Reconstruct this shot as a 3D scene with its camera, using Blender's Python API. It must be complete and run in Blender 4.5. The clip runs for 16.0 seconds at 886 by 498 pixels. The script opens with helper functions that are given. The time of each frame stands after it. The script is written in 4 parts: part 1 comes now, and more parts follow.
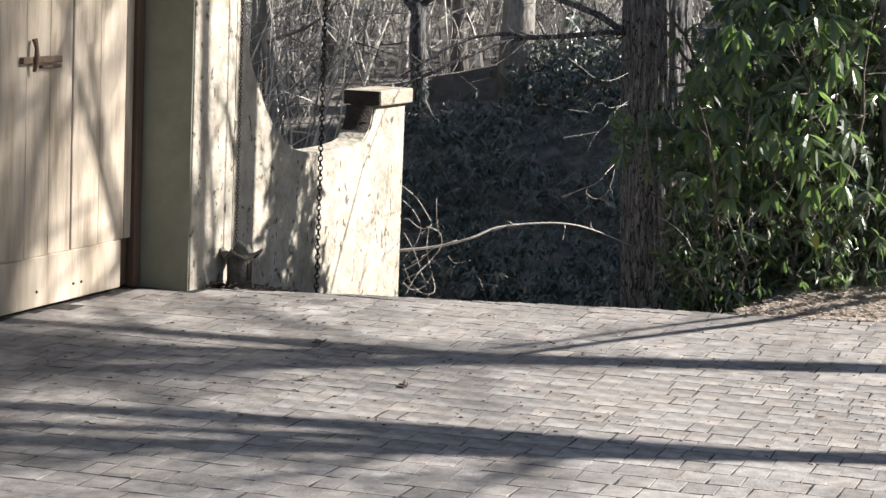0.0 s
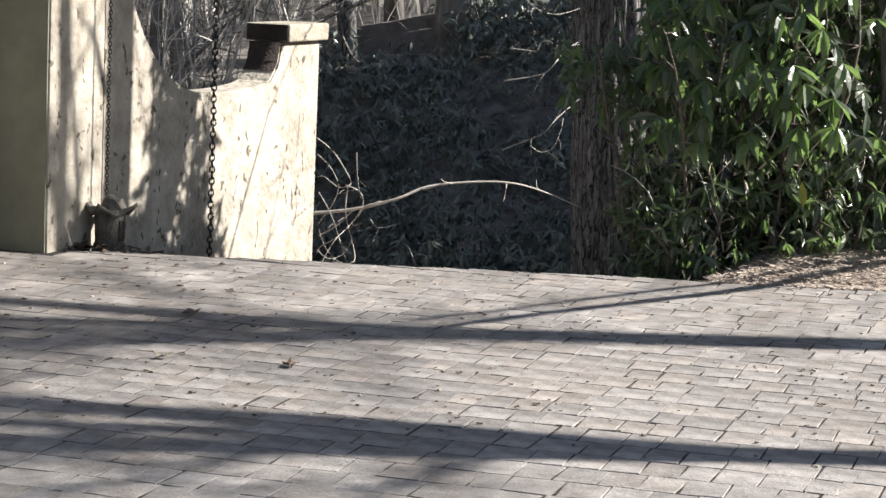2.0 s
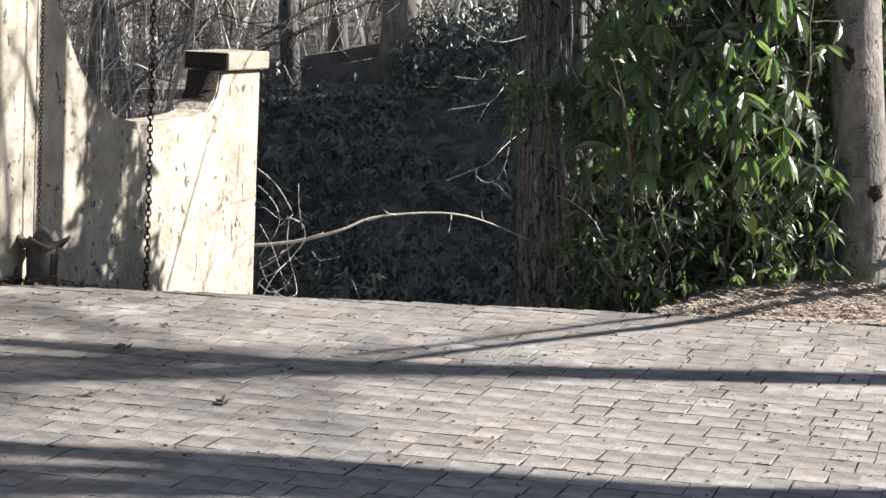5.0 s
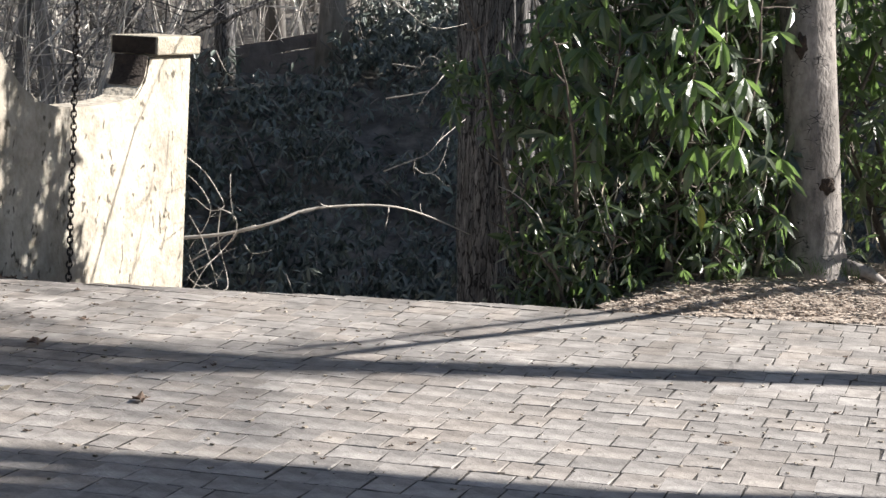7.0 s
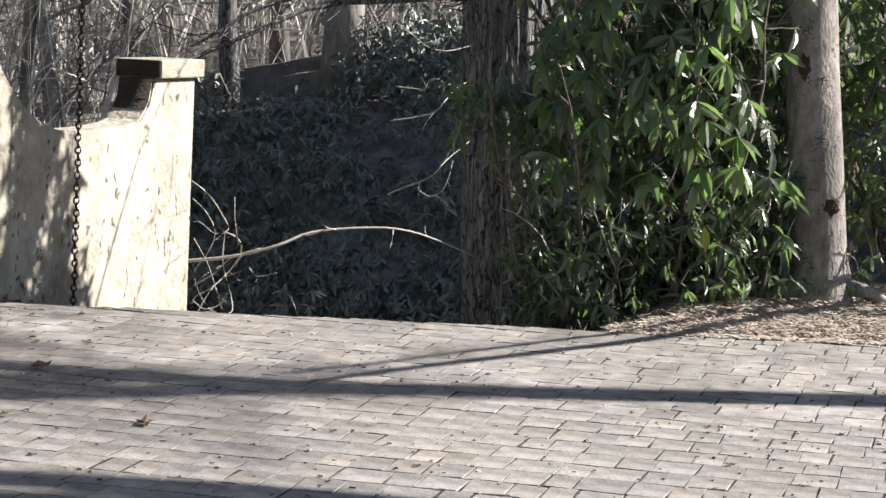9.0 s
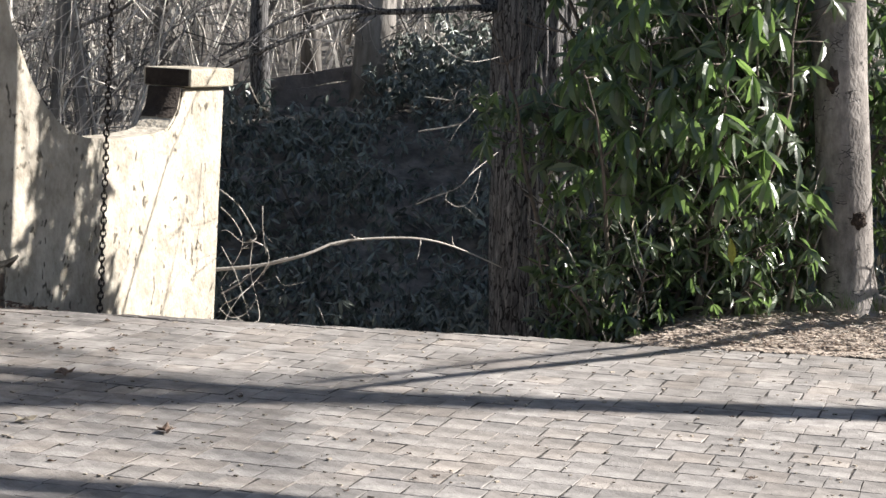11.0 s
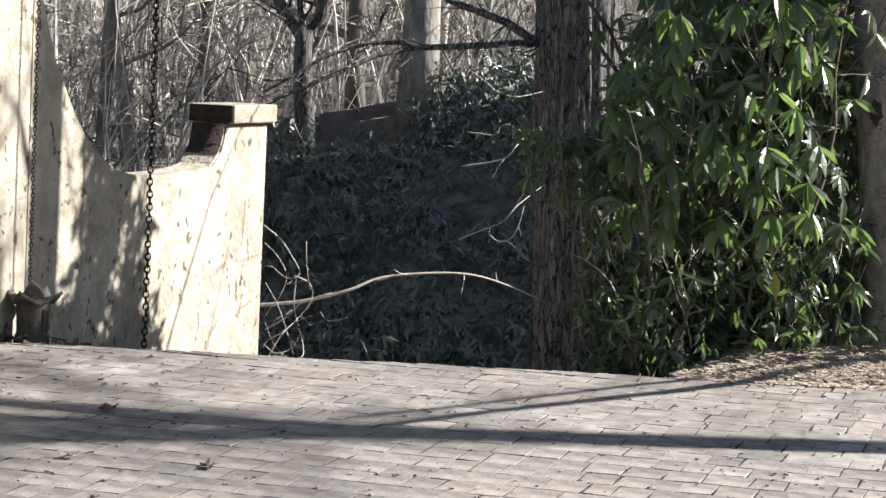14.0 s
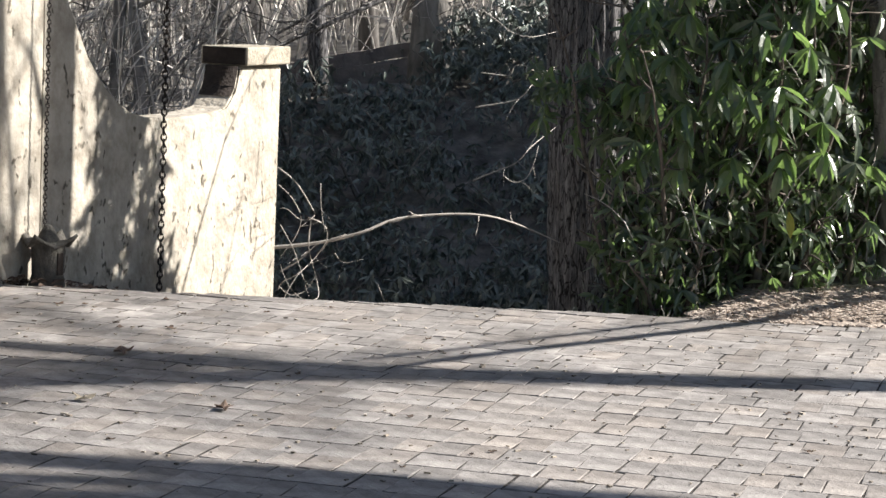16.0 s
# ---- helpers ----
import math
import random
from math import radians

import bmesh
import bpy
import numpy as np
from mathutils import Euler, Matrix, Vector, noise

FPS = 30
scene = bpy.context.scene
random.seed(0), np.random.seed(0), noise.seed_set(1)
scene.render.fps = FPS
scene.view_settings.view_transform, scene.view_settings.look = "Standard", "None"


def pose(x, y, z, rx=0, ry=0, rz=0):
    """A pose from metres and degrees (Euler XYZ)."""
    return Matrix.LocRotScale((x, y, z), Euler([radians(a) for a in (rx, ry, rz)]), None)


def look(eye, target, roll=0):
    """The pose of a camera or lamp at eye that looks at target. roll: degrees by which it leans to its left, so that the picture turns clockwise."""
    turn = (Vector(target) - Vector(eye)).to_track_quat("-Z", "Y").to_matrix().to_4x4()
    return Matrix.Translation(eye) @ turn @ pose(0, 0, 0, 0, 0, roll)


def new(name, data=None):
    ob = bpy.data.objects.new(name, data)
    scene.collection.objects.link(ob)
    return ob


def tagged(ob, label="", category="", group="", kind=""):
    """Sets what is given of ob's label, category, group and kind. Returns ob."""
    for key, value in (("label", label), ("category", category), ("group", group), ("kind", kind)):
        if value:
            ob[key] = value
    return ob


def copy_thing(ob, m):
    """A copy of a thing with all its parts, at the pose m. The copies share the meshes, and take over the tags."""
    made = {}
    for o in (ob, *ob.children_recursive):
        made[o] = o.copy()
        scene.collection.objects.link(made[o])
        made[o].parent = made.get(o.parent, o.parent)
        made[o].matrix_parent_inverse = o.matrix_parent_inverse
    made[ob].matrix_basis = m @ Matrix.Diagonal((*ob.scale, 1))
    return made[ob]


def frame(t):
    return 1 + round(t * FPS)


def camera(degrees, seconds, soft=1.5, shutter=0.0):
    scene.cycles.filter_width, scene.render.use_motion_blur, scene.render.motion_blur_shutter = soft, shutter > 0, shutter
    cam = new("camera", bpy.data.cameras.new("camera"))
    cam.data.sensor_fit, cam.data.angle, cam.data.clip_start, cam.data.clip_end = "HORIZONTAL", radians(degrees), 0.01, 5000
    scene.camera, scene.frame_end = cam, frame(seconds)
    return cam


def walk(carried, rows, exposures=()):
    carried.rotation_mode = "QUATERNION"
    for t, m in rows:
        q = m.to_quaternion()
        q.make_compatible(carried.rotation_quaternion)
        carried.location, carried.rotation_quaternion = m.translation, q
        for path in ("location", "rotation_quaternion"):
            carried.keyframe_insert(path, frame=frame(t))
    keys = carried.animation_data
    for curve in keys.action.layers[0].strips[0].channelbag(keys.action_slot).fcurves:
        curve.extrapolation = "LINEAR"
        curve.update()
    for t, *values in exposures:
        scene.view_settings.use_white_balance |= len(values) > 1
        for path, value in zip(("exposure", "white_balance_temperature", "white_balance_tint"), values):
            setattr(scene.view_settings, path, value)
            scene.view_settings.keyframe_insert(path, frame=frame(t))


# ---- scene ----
# ------------------------------------------------------------ camera
cam = camera(22.18, 16.0, soft=1.5)
walk(cam, [
    (0, look((-0.142, -3.449, 2.293), (-0.938, 8.426, 0.757), 2.22)),
    (0.5, look((-0.138, -2.754, 2.146), (-0.878, 9.125, 0.620), 2.65)),
    (1, look((-0.115, -2.096, 2.010), (-0.710, 9.787, 0.450), 2.91)),
    (1.5, look((-0.079, -1.290, 1.847), (-0.691, 10.591, 0.273), 2.79)),
    (2, look((-0.053, -0.856, 1.758), (-0.618, 11.028, 0.187), 2.40)),
    (2.5, look((-0.053, -0.823, 1.757), (-0.572, 11.073, 0.267), 2.19)),
    (3, look((-0.055, -0.854, 1.763), (-0.540, 11.058, 0.396), 2.35)),
    (3.5, look((-0.049, -0.844, 1.757), (-0.508, 11.072, 0.411), 2.35)),
    (4, look((-0.046, -0.837, 1.764), (-0.467, 11.079, 0.404), 2.24)),
    (6.5, look((0.000, 0.000, 1.611), (-0.070, 11.919, 0.225), 2.89)),
    (7, look((0.000, 0.000, 1.611), (-0.001, 11.921, 0.239), 2.89)),
    (7.5, look((0.000, 0.000, 1.611), (0.011, 11.924, 0.261), 2.77)),
    (8, look((0.003, 0.000, 1.611), (-0.011, 11.929, 0.311), 2.78)),
    (8.5, look((0.005, 0.000, 1.611), (-0.028, 11.932, 0.340), 2.83)),
    (9, look((0.003, 0.000, 1.611), (-0.030, 11.934, 0.355), 2.67)),
    (9.2, look((0.003, 0.000, 1.611), (-0.058, 11.934, 0.359), 2.58)),
    (11.3, look((0.054, 0.000, 1.611), (-0.171, 11.940, 0.431), 3.08)),
    (11.5, look((0.054, 0.000, 1.611), (-0.118, 11.943, 0.457), 3.32)),
    (12, look((0.066, 0.000, 1.611), (-0.099, 11.951, 0.539), 3.73)),
    (12.5, look((0.064, 0.000, 1.611), (-0.294, 11.952, 0.602), 3.74)),
    (13, look((0.057, 0.000, 1.611), (-0.353, 11.954, 0.649), 3.54)),
    (13.5, look((0.059, 0.000, 1.611), (-0.401, 11.951, 0.630), 3.14)),
    (14, look((0.068, 0.000, 1.611), (-0.404, 11.946, 0.577), 2.73)),
    (14.5, look((0.071, 0.000, 1.611), (-0.387, 11.941, 0.511), 2.43)),
    (15, look((0.071, 0.000, 1.611), (-0.408, 11.932, 0.432), 2.31)),
    (15.5, look((0.070, 0.000, 1.611), (-0.437, 11.921, 0.337), 2.46)),
    (16, look((0.076, 0.000, 1.611), (-0.464, 11.912, 0.263), 2.38)),
], exposures=[(0, 1.24), (4, 1.25), (9, 1.29), (13, 1.29), (16, 1.22)])

# ------------------------------------------------------------ light
SUN_TO = Vector((1.0, 0.145, 0.0)).normalized()
SUN_EL = radians(33)
world = bpy.data.worlds.new("sky")
scene.world = world
world.use_nodes = True
wn, wl = world.node_tree.nodes, world.node_tree.links
sky = wn.new("ShaderNodeTexSky")
sky.sky_type, sky.sun_disc = "NISHITA", False
sky.sun_elevation, sky.sun_rotation = SUN_EL, math.atan2(SUN_TO.x, SUN_TO.y)
wl.new(sky.outputs["Color"], wn["Background"].inputs["Color"])
wn["Background"].inputs["Strength"].default_value = 0.044
sun = new("sun", bpy.data.lights.new("sun", "SUN"))
sun.data.energy, sun.data.angle, sun.data.color = 5.0, radians(0.53), (1.0, 0.955, 0.89)
sun.matrix_world = look(Vector((SUN_TO.x * 60, SUN_TO.y * 60, 60 * math.tan(SUN_EL))), (0, 0, 0))

# ------------------------------------------------------------ materials


def lerp(a, b, t):
    return a + (b - a) * t


def material(name, colors, scale=6.0, rough=0.8, bump=0.3, bump_scale=40.0, metal=0.0, per_object=0.0, per_island=0.0,
             stretch=(1, 1, 1), stain=0.0, translucent=None, clear=0.52, spec=0.5, detail=6.0, cracks=None, band=(0.3, 0.7), odd=None):
    """Two-scale noise colour, fine relief; colours run from dark to light."""
    m = bpy.data.materials.new(name)
    m.use_nodes = True
    n, l = m.node_tree.nodes, m.node_tree.links
    b = n["Principled BSDF"]
    b.inputs["Roughness"].default_value, b.inputs["Metallic"].default_value = rough, metal
    b.inputs["Specular IOR Level"].default_value = spec
    co = n.new("ShaderNodeTexCoord")
    mp = n.new("ShaderNodeMapping")
    mp.inputs["Scale"].default_value = stretch
    l.new(co.outputs["Object"], mp.inputs["Vector"])
    t = n.new("ShaderNodeTexNoise")
    t.inputs["Scale"].default_value, t.inputs["Detail"].default_value = scale, detail
    t.inputs["Roughness"].default_value = 0.65
    l.new(mp.outputs["Vector"], t.inputs["Vector"])
    r = n.new("ShaderNodeValToRGB")
    e = r.color_ramp.elements
    while len(e) < len(colors):
        e.new(0.5)
    for i, c in enumerate(colors):
        e[i].position = lerp(band[0], band[1], i / max(1, len(colors) - 1))
        e[i].color = (*c, 1)
    l.new(t.outputs["Fac"], r.inputs["Fac"])
    out = r.outputs["Color"]
    if stain:
        s = n.new("ShaderNodeTexNoise")
        s.inputs["Scale"].default_value, s.inputs["Detail"].default_value = scale * 0.17, 3.0
        l.new(mp.outputs["Vector"], s.inputs["Vector"])
        k = n.new("ShaderNodeMapRange")
        k.inputs["From Min"].default_value, k.inputs["From Max"].default_value = 0.35, 0.65
        k.inputs["To Min"].default_value, k.inputs["To Max"].default_value = 1.0 - stain, 1.0 + stain * 0.4
        l.new(s.outputs["Fac"], k.inputs["Value"])
        x = n.new("ShaderNodeVectorMath")
        x.operation = "SCALE"
        l.new(out, x.inputs[0])
        l.new(k.outputs["Result"], x.inputs["Scale"])
        out = x.outputs["Vector"]
    crack = None
    if cracks:
        wob = n.new("ShaderNodeTexNoise")
        wob.inputs["Scale"].default_value, wob.inputs["Detail"].default_value = 9.0, 3.0
        l.new(co.outputs["Object"], wob.inputs["Vector"])
        add = n.new("ShaderNodeMixRGB")
        add.inputs["Fac"].default_value = cracks[5] if len(cracks) > 5 else 0.12
        l.new(co.outputs["Object"], add.inputs["Color1"])
        l.new(wob.outputs["Color"], add.inputs["Color2"])
        cm = n.new("ShaderNodeMapping")
        cm.inputs["Scale"].default_value = (1.0, 1.0, cracks[1])
        l.new(add.outputs["Color"], cm.inputs["Vector"])
        vo = n.new("ShaderNodeTexVoronoi")
        vo.feature = "DISTANCE_TO_EDGE"
        vo.inputs["Scale"].default_value = cracks[0]
        l.new(cm.outputs["Vector"], vo.inputs["Vector"])
        a = n.new("ShaderNodeMapRange")
        a.inputs["From Min"].default_value, a.inputs["From Max"].default_value = cracks[2], cracks[3]
        l.new(vo.outputs["Distance"], a.inputs["Value"])
        mk = n.new("ShaderNodeTexNoise")
        mk.inputs["Scale"].default_value, mk.inputs["Detail"].default_value = 11.0, 2.0
        l.new(co.outputs["Object"], mk.inputs["Vector"])
        k = n.new("ShaderNodeMapRange")
        k.inputs["From Min"].default_value, k.inputs["From Max"].default_value = cracks[4], cracks[4] + 0.06
        l.new(mk.outputs["Fac"], k.inputs["Value"])
        both = n.new("ShaderNodeMath")
        both.operation = "MULTIPLY"
        l.new(a.outputs["Result"], both.inputs[0])
        l.new(k.outputs["Result"], both.inputs[1])
        crack = both.outputs["Value"]
        mx = n.new("ShaderNodeMixRGB")
        l.new(crack, mx.inputs["Fac"])
        l.new(out, mx.inputs["Color1"])
        mx.inputs["Color2"].default_value = (0.10, 0.085, 0.065, 1) if len(cracks) < 6 else (0.018, 0.016, 0.016, 1)
        out = mx.outputs["Color"]
    for amount, source in ((per_object, "object"), (per_island, "island")):
        if not amount:
            continue
        if source == "object":
            o = n.new("ShaderNodeObjectInfo").outputs["Random"]
        else:
            o = n.new("ShaderNodeNewGeometry").outputs["Random Per Island"]
        if odd:
            sel = n.new("ShaderNodeMath")
            sel.operation = "PINGPONG"
            sel.inputs[1].default_value = 0.11
            l.new(o, sel.inputs[0])
            mr = n.new("ShaderNodeMapRange")
            mr.inputs["From Min"].default_value, mr.inputs["From Max"].default_value = 0.06, 0.11
            mr.inputs["To Max"].default_value = 0.3
            l.new(sel.outputs["Value"], mr.inputs["Value"])
            tint = n.new("ShaderNodeMixRGB")
            tint.blend_type = "MULTIPLY"
            l.new(mr.outputs["Result"], tint.inputs["Fac"])
            l.new(out, tint.inputs["Color1"])
            tint.inputs["Color2"].default_value = (*odd, 1)
            out = tint.outputs["Color"]
        k = n.new("ShaderNodeMapRange")
        k.inputs["To Min"].default_value, k.inputs["To Max"].default_value = 1.0 - amount, 1.0 + amount
        l.new(o, k.inputs["Value"])
        x = n.new("ShaderNodeVectorMath")
        x.operation = "SCALE"
        l.new(out, x.inputs[0])
        l.new(k.outputs["Result"], x.inputs["Scale"])
        out = x.outputs["Vector"]
    l.new(out, b.inputs["Base Color"])
    if bump:
        f = n.new("ShaderNodeTexNoise")
        f.inputs["Scale"].default_value, f.inputs["Detail"].default_value = bump_scale, 5.0
        l.new(mp.outputs["Vector"], f.inputs["Vector"])
        u = n.new("ShaderNodeBump")
        u.inputs["Strength"].default_value, u.inputs["Distance"].default_value = bump, 0.02
        l.new(f.outputs["Fac"], u.inputs["Height"])
        l.new(u.outputs["Normal"], b.inputs["Normal"])
    if translucent:
        tr = n.new("ShaderNodeBsdfTranslucent")
        tr.inputs["Color"].default_value = (*translucent, 1)
        mx = n.new("ShaderNodeMixShader")
        mx.inputs["Fac"].default_value = clear
        l.new(b.outputs["BSDF"], mx.inputs[1])
        l.new(tr.outputs["BSDF"], mx.inputs[2])
        l.new(mx.outputs["Shader"], n["Material Output"].inputs["Surface"])
    return m


M_PAVER = material("paver", [(0.172, 0.157, 0.148), (0.288, 0.267, 0.253), (0.39, 0.364, 0.343)], 9, 0.85, 0.3, 60, per_object=0.17, stain=0.25, odd=(1.1, 0.95, 0.80))
M_PAVER_FAR = material("paver_joined", [(0.172, 0.157, 0.148), (0.288, 0.267, 0.253), (0.39, 0.364, 0.343)], 9, 0.85, 0.3, 60, per_island=0.17, stain=0.25, odd=(1.1, 0.95, 0.80))
M_SAND = material("joint_sand", [(0.012, 0.010, 0.009), (0.04, 0.034, 0.030), (0.20, 0.18, 0.16)], 14, 0.95, 0.6, 90, band=(0.35, 0.72))
M_SOIL = material("woodland_soil", [(0.08, 0.072, 0.063), (0.20, 0.18, 0.16), (0.36, 0.33, 0.295)], 5, 0.95, 0.8, 25, stain=0.3)
M_STUCCO = material("stucco", [(0.31, 0.268, 0.212), (0.46, 0.412, 0.345), (0.58, 0.537, 0.46)], 7, 0.9, 0.8, 22, stain=0.3, cracks=(4.2, 0.36, 0.05, 0.016, 0.545))
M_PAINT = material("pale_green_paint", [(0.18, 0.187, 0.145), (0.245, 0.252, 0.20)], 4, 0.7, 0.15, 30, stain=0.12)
# near-black brown: shade put into the colour of faces turned from the sun
M_SHADE_DARK = material("shade_dark", [(0.018, 0.013, 0.011), (0.055, 0.042, 0.036)], 12, 0.95, 0.6, 40, stain=0.3)
M_CAP = material("cap_stone", [(0.33, 0.28, 0.22), (0.52, 0.47, 0.38)], 10, 0.9, 0.7, 40, stain=0.3)
M_WOOD = material("door_boards", [(0.27, 0.215, 0.16), (0.43, 0.36, 0.285), (0.53, 0.46, 0.38)], 9, 0.75, 0.35, 40, stretch=(1, 1, 0.12), per_object=0.10, stain=0.25)
M_DARKWOOD = material("dark_wood", [(0.06, 0.035, 0.022), (0.12, 0.075, 0.05)], 8, 0.7, 0.3, 40, stretch=(1, 1, 0.15))
M_IRON = material("rusted_iron", [(0.022, 0.019, 0.018), (0.06, 0.047, 0.04)], 30, 0.85, 0.4, 80, metal=0.0, spec=0.3)
M_LANTERN = material("lantern_stone", [(0.055, 0.05, 0.044), (0.15, 0.138, 0.12)], 18, 0.9, 0.6, 60, stain=0.3)
M_OAK = material("oak_bark", [(0.078, 0.074, 0.076), (0.155, 0.148, 0.148), (0.29, 0.278, 0.272)], 46, 0.95, 1.0, 30, stretch=(1, 1, 0.16), stain=0.2, band=(0.36, 0.66), detail=5.0, cracks=(34.0, 0.12, 0.10, 0.02, 0.36, 0.05))
M_BIRCH = material("smooth_bark", [(0.13, 0.115, 0.108), (0.25, 0.224, 0.208), (0.36, 0.328, 0.306)], 12, 0.85, 0.45, 34, stretch=(1.5, 1.5, 0.8), stain=0.35, cracks=(13.0, 2.6, 0.05, 0.02, 0.55, 0.06))
M_RUST = material("rusty_latch", [(0.07, 0.045, 0.033), (0.20, 0.13, 0.09)], 30, 0.8, 0.4, 80)
M_TERRACE = material("dark_timber", [(0.16, 0.135, 0.125), (0.30, 0.265, 0.245)], 6, 0.95, 0.5, 30, stain=0.3)
M_KNOT = material("bark_knot", [(0.02, 0.015, 0.012), (0.06, 0.04, 0.03)], 30, 0.95, 0.8, 60)
M_BARK = material("grey_bark", [(0.12, 0.11, 0.10), (0.26, 0.24, 0.22), (0.42, 0.39, 0.365)], 8, 0.9, 0.7, 25, stretch=(1, 1, 0.3), per_object=0.45)
M_PALE = material("pale_bark", [(0.36, 0.34, 0.31), (0.66, 0.63, 0.59)], 8, 0.9, 0.5, 25, per_object=0.25)
M_BRUSH = material("brush_stems", [(0.27, 0.25, 0.23), (0.60, 0.565, 0.525)], 5, 0.9, 0, per_island=0.85)
M_STEM = material("shrub_stem", [(0.05, 0.04, 0.033), (0.17, 0.14, 0.115)], 14, 0.9, 0.3, 50)
M_TWIG = material("bleached_twig", [(0.34, 0.31, 0.28), (0.52, 0.48, 0.44)], 12, 0.8, 0.2, 60)
M_LEAF = material("rhododendron_leaf", [(0.044, 0.063, 0.040), (0.112, 0.136, 0.088)], 4, 0.30, 0.1, 60, per_island=0.5, translucent=(0.22, 0.345, 0.105), clear=0.40, spec=1.0)
M_LEAF_ONE = material("rhododendron_leaf_single", [(0.048, 0.072, 0.042), (0.12, 0.15, 0.09)], 4, 0.34, 0.1, 60, per_object=0.45, translucent=(0.28, 0.44, 0.12), clear=0.42, spec=1.0)
M_DRYLEAF = material("dry_leaf", [(0.30, 0.25, 0.18), (0.58, 0.52, 0.42)], 20, 0.6, 0.1, 60, per_island=0.4)
M_SHRUB = material("dark_evergreen", [(0.088, 0.112, 0.093), (0.165, 0.19, 0.163)], 4, 0.40, 0, per_island=0.5, spec=0.9)
M_DEADLEAF = material("dead_leaf", [(0.07, 0.045, 0.032), (0.19, 0.13, 0.095)], 20, 0.8, 0.3, 60, per_object=0.4)
M_LITTER = material("leaf_drift", [(0.07, 0.045, 0.032), (0.19, 0.13, 0.095)], 20, 0.85, 0.2, 60, per_island=0.5)
M_MULCH = material("wood_mulch", [(0.20, 0.158, 0.128), (0.38, 0.315, 0.265), (0.54, 0.475, 0.41)], 12, 0.9, 0.5, 50, per_island=0.35)
M_ROOF = material("roof_shingles", [(0.05, 0.045, 0.04), (0.11, 0.10, 0.09)], 8, 0.9, 0.4, 40)
M_PEBBLE = material("debris", [(0.15, 0.12, 0.09), (0.45, 0.40, 0.34)], 20, 0.9, 0.2, 60, per_island=0.6)
M_YELLOW = material("yellowed_leaf", [(0.30, 0.30, 0.05), (0.45, 0.42, 0.09)], 10, 0.5, 0.1, 60, translucent=(0.5, 0.5, 0.1))
M_GREEN = material("young_grass", [(0.06, 0.12, 0.03), (0.14, 0.24, 0.06)], 8, 0.6, 0)

# ------------------------------------------------------------ mesh tools


class Geo:
    """A growing list of vertices and faces."""

    def __init__(self):
        self.v, self.f = [], []

    def box(self, lo, hi, m=None):
        k = len(self.v)
        for z in (lo[2], hi[2]):
            for x, y in ((lo[0], lo[1]), (hi[0], lo[1]), (hi[0], hi[1]), (lo[0], hi[1])):
                p = Vector((x, y, z))
                self.v.append(tuple(m @ p if m else p))
        for q in ((3, 2, 1, 0), (4, 5, 6, 7), (0, 1, 5, 4), (1, 2, 6, 5), (2, 3, 7, 6), (3, 0, 4, 7)):
            self.f.append(tuple(k + i for i in q))
        return self

    def tube(self, points, radii, sides=6, lump=0.0, rnd=None):
        pts = [Vector(p) for p in points]
        k = len(self.v)
        for i, p in enumerate(pts):
            d = (pts[min(i + 1, len(pts) - 1)] - pts[max(i - 1, 0)]).normalized()
            a = d.orthogonal().normalized() if abs(d.z) < 0.95 else Vector((1, 0, 0))
            a = (a - d * a.dot(d)).normalized()
            b = d.cross(a)
            for j in range(sides):
                w = 2 * math.pi * j / sides
                r = radii[i] * (1 + (rnd.uniform(-lump, lump) if rnd else 0))
                self.v.append(tuple(p + (a * math.cos(w) + b * math.sin(w)) * r))
        for i in range(len(pts) - 1):
            for j in range(sides):
                s, q = k + i * sides, (j + 1) % sides
                self.f.append((s + j, s + q, s + sides + q, s + sides + j))
        self.f.append(tuple(k + j for j in reversed(range(sides))))
        self.f.append(tuple(k + (len(pts) - 1) * sides + j for j in range(sides)))
        return self

    def leaf(self, base, along, up, length, width, droop=0.3, fold=0.25):
        """A pointed leaf, folded on its midrib and bent down along its length."""
        along = along.normalized()
        side = along.cross(up)
        side = side.normalized() if side.length > 1e-4 else along.orthogonal().normalized()
        nor = side.cross(along)
        k = len(self.v)
        for s, w in ((0.0, 0.04), (0.3, 0.42), (0.62, 0.5), (1.0, 0.03)):
            c = base + along * (length * s) - nor * (droop * length * s * s)
            lift = nor * (fold * width * w)
            self.v += [tuple(c - side * (width * w) + lift), tuple(c), tuple(c + side * (width * w) + lift)]
        for i in range(3):
            s = k + 3 * i
            self.f += [(s, s + 1, s + 4, s + 3), (s + 1, s + 2, s + 5, s + 4)]
        return self

    def mesh(self, name, mat, smooth=False):
        d = bpy.data.meshes.new(name)
        d.from_pydata(self.v, [], self.f)
        d.materials.append(mat)
        if smooth:
            d.polygons.foreach_set("use_smooth", [True] * len(d.polygons))
        d.update()
        return d


def bevelled(d, width, segments=1):
    """Round the edges of a mesh by a small bevel."""
    bm = bmesh.new()
    bm.from_mesh(d)
    bmesh.ops.remove_doubles(bm, verts=bm.verts, dist=1e-5)
    bmesh.ops.bevel(bm, geom=bm.edges[:], offset=width, segments=segments, affect="EDGES", profile=0.5)
    bm.to_mesh(d)
    bm.free()
    return d


def thing(name, label, category, at=(0, 0, 0), group="", kind=""):
    ob = new(name)
    ob.location = at
    ob.empty_display_size = 0.1
    return tagged(ob, label, category, group, kind)


def part(name, data, parent, label="", kind=""):
    ob = new(name, data)
    ob.parent = parent
    return tagged(ob, label, kind=kind)


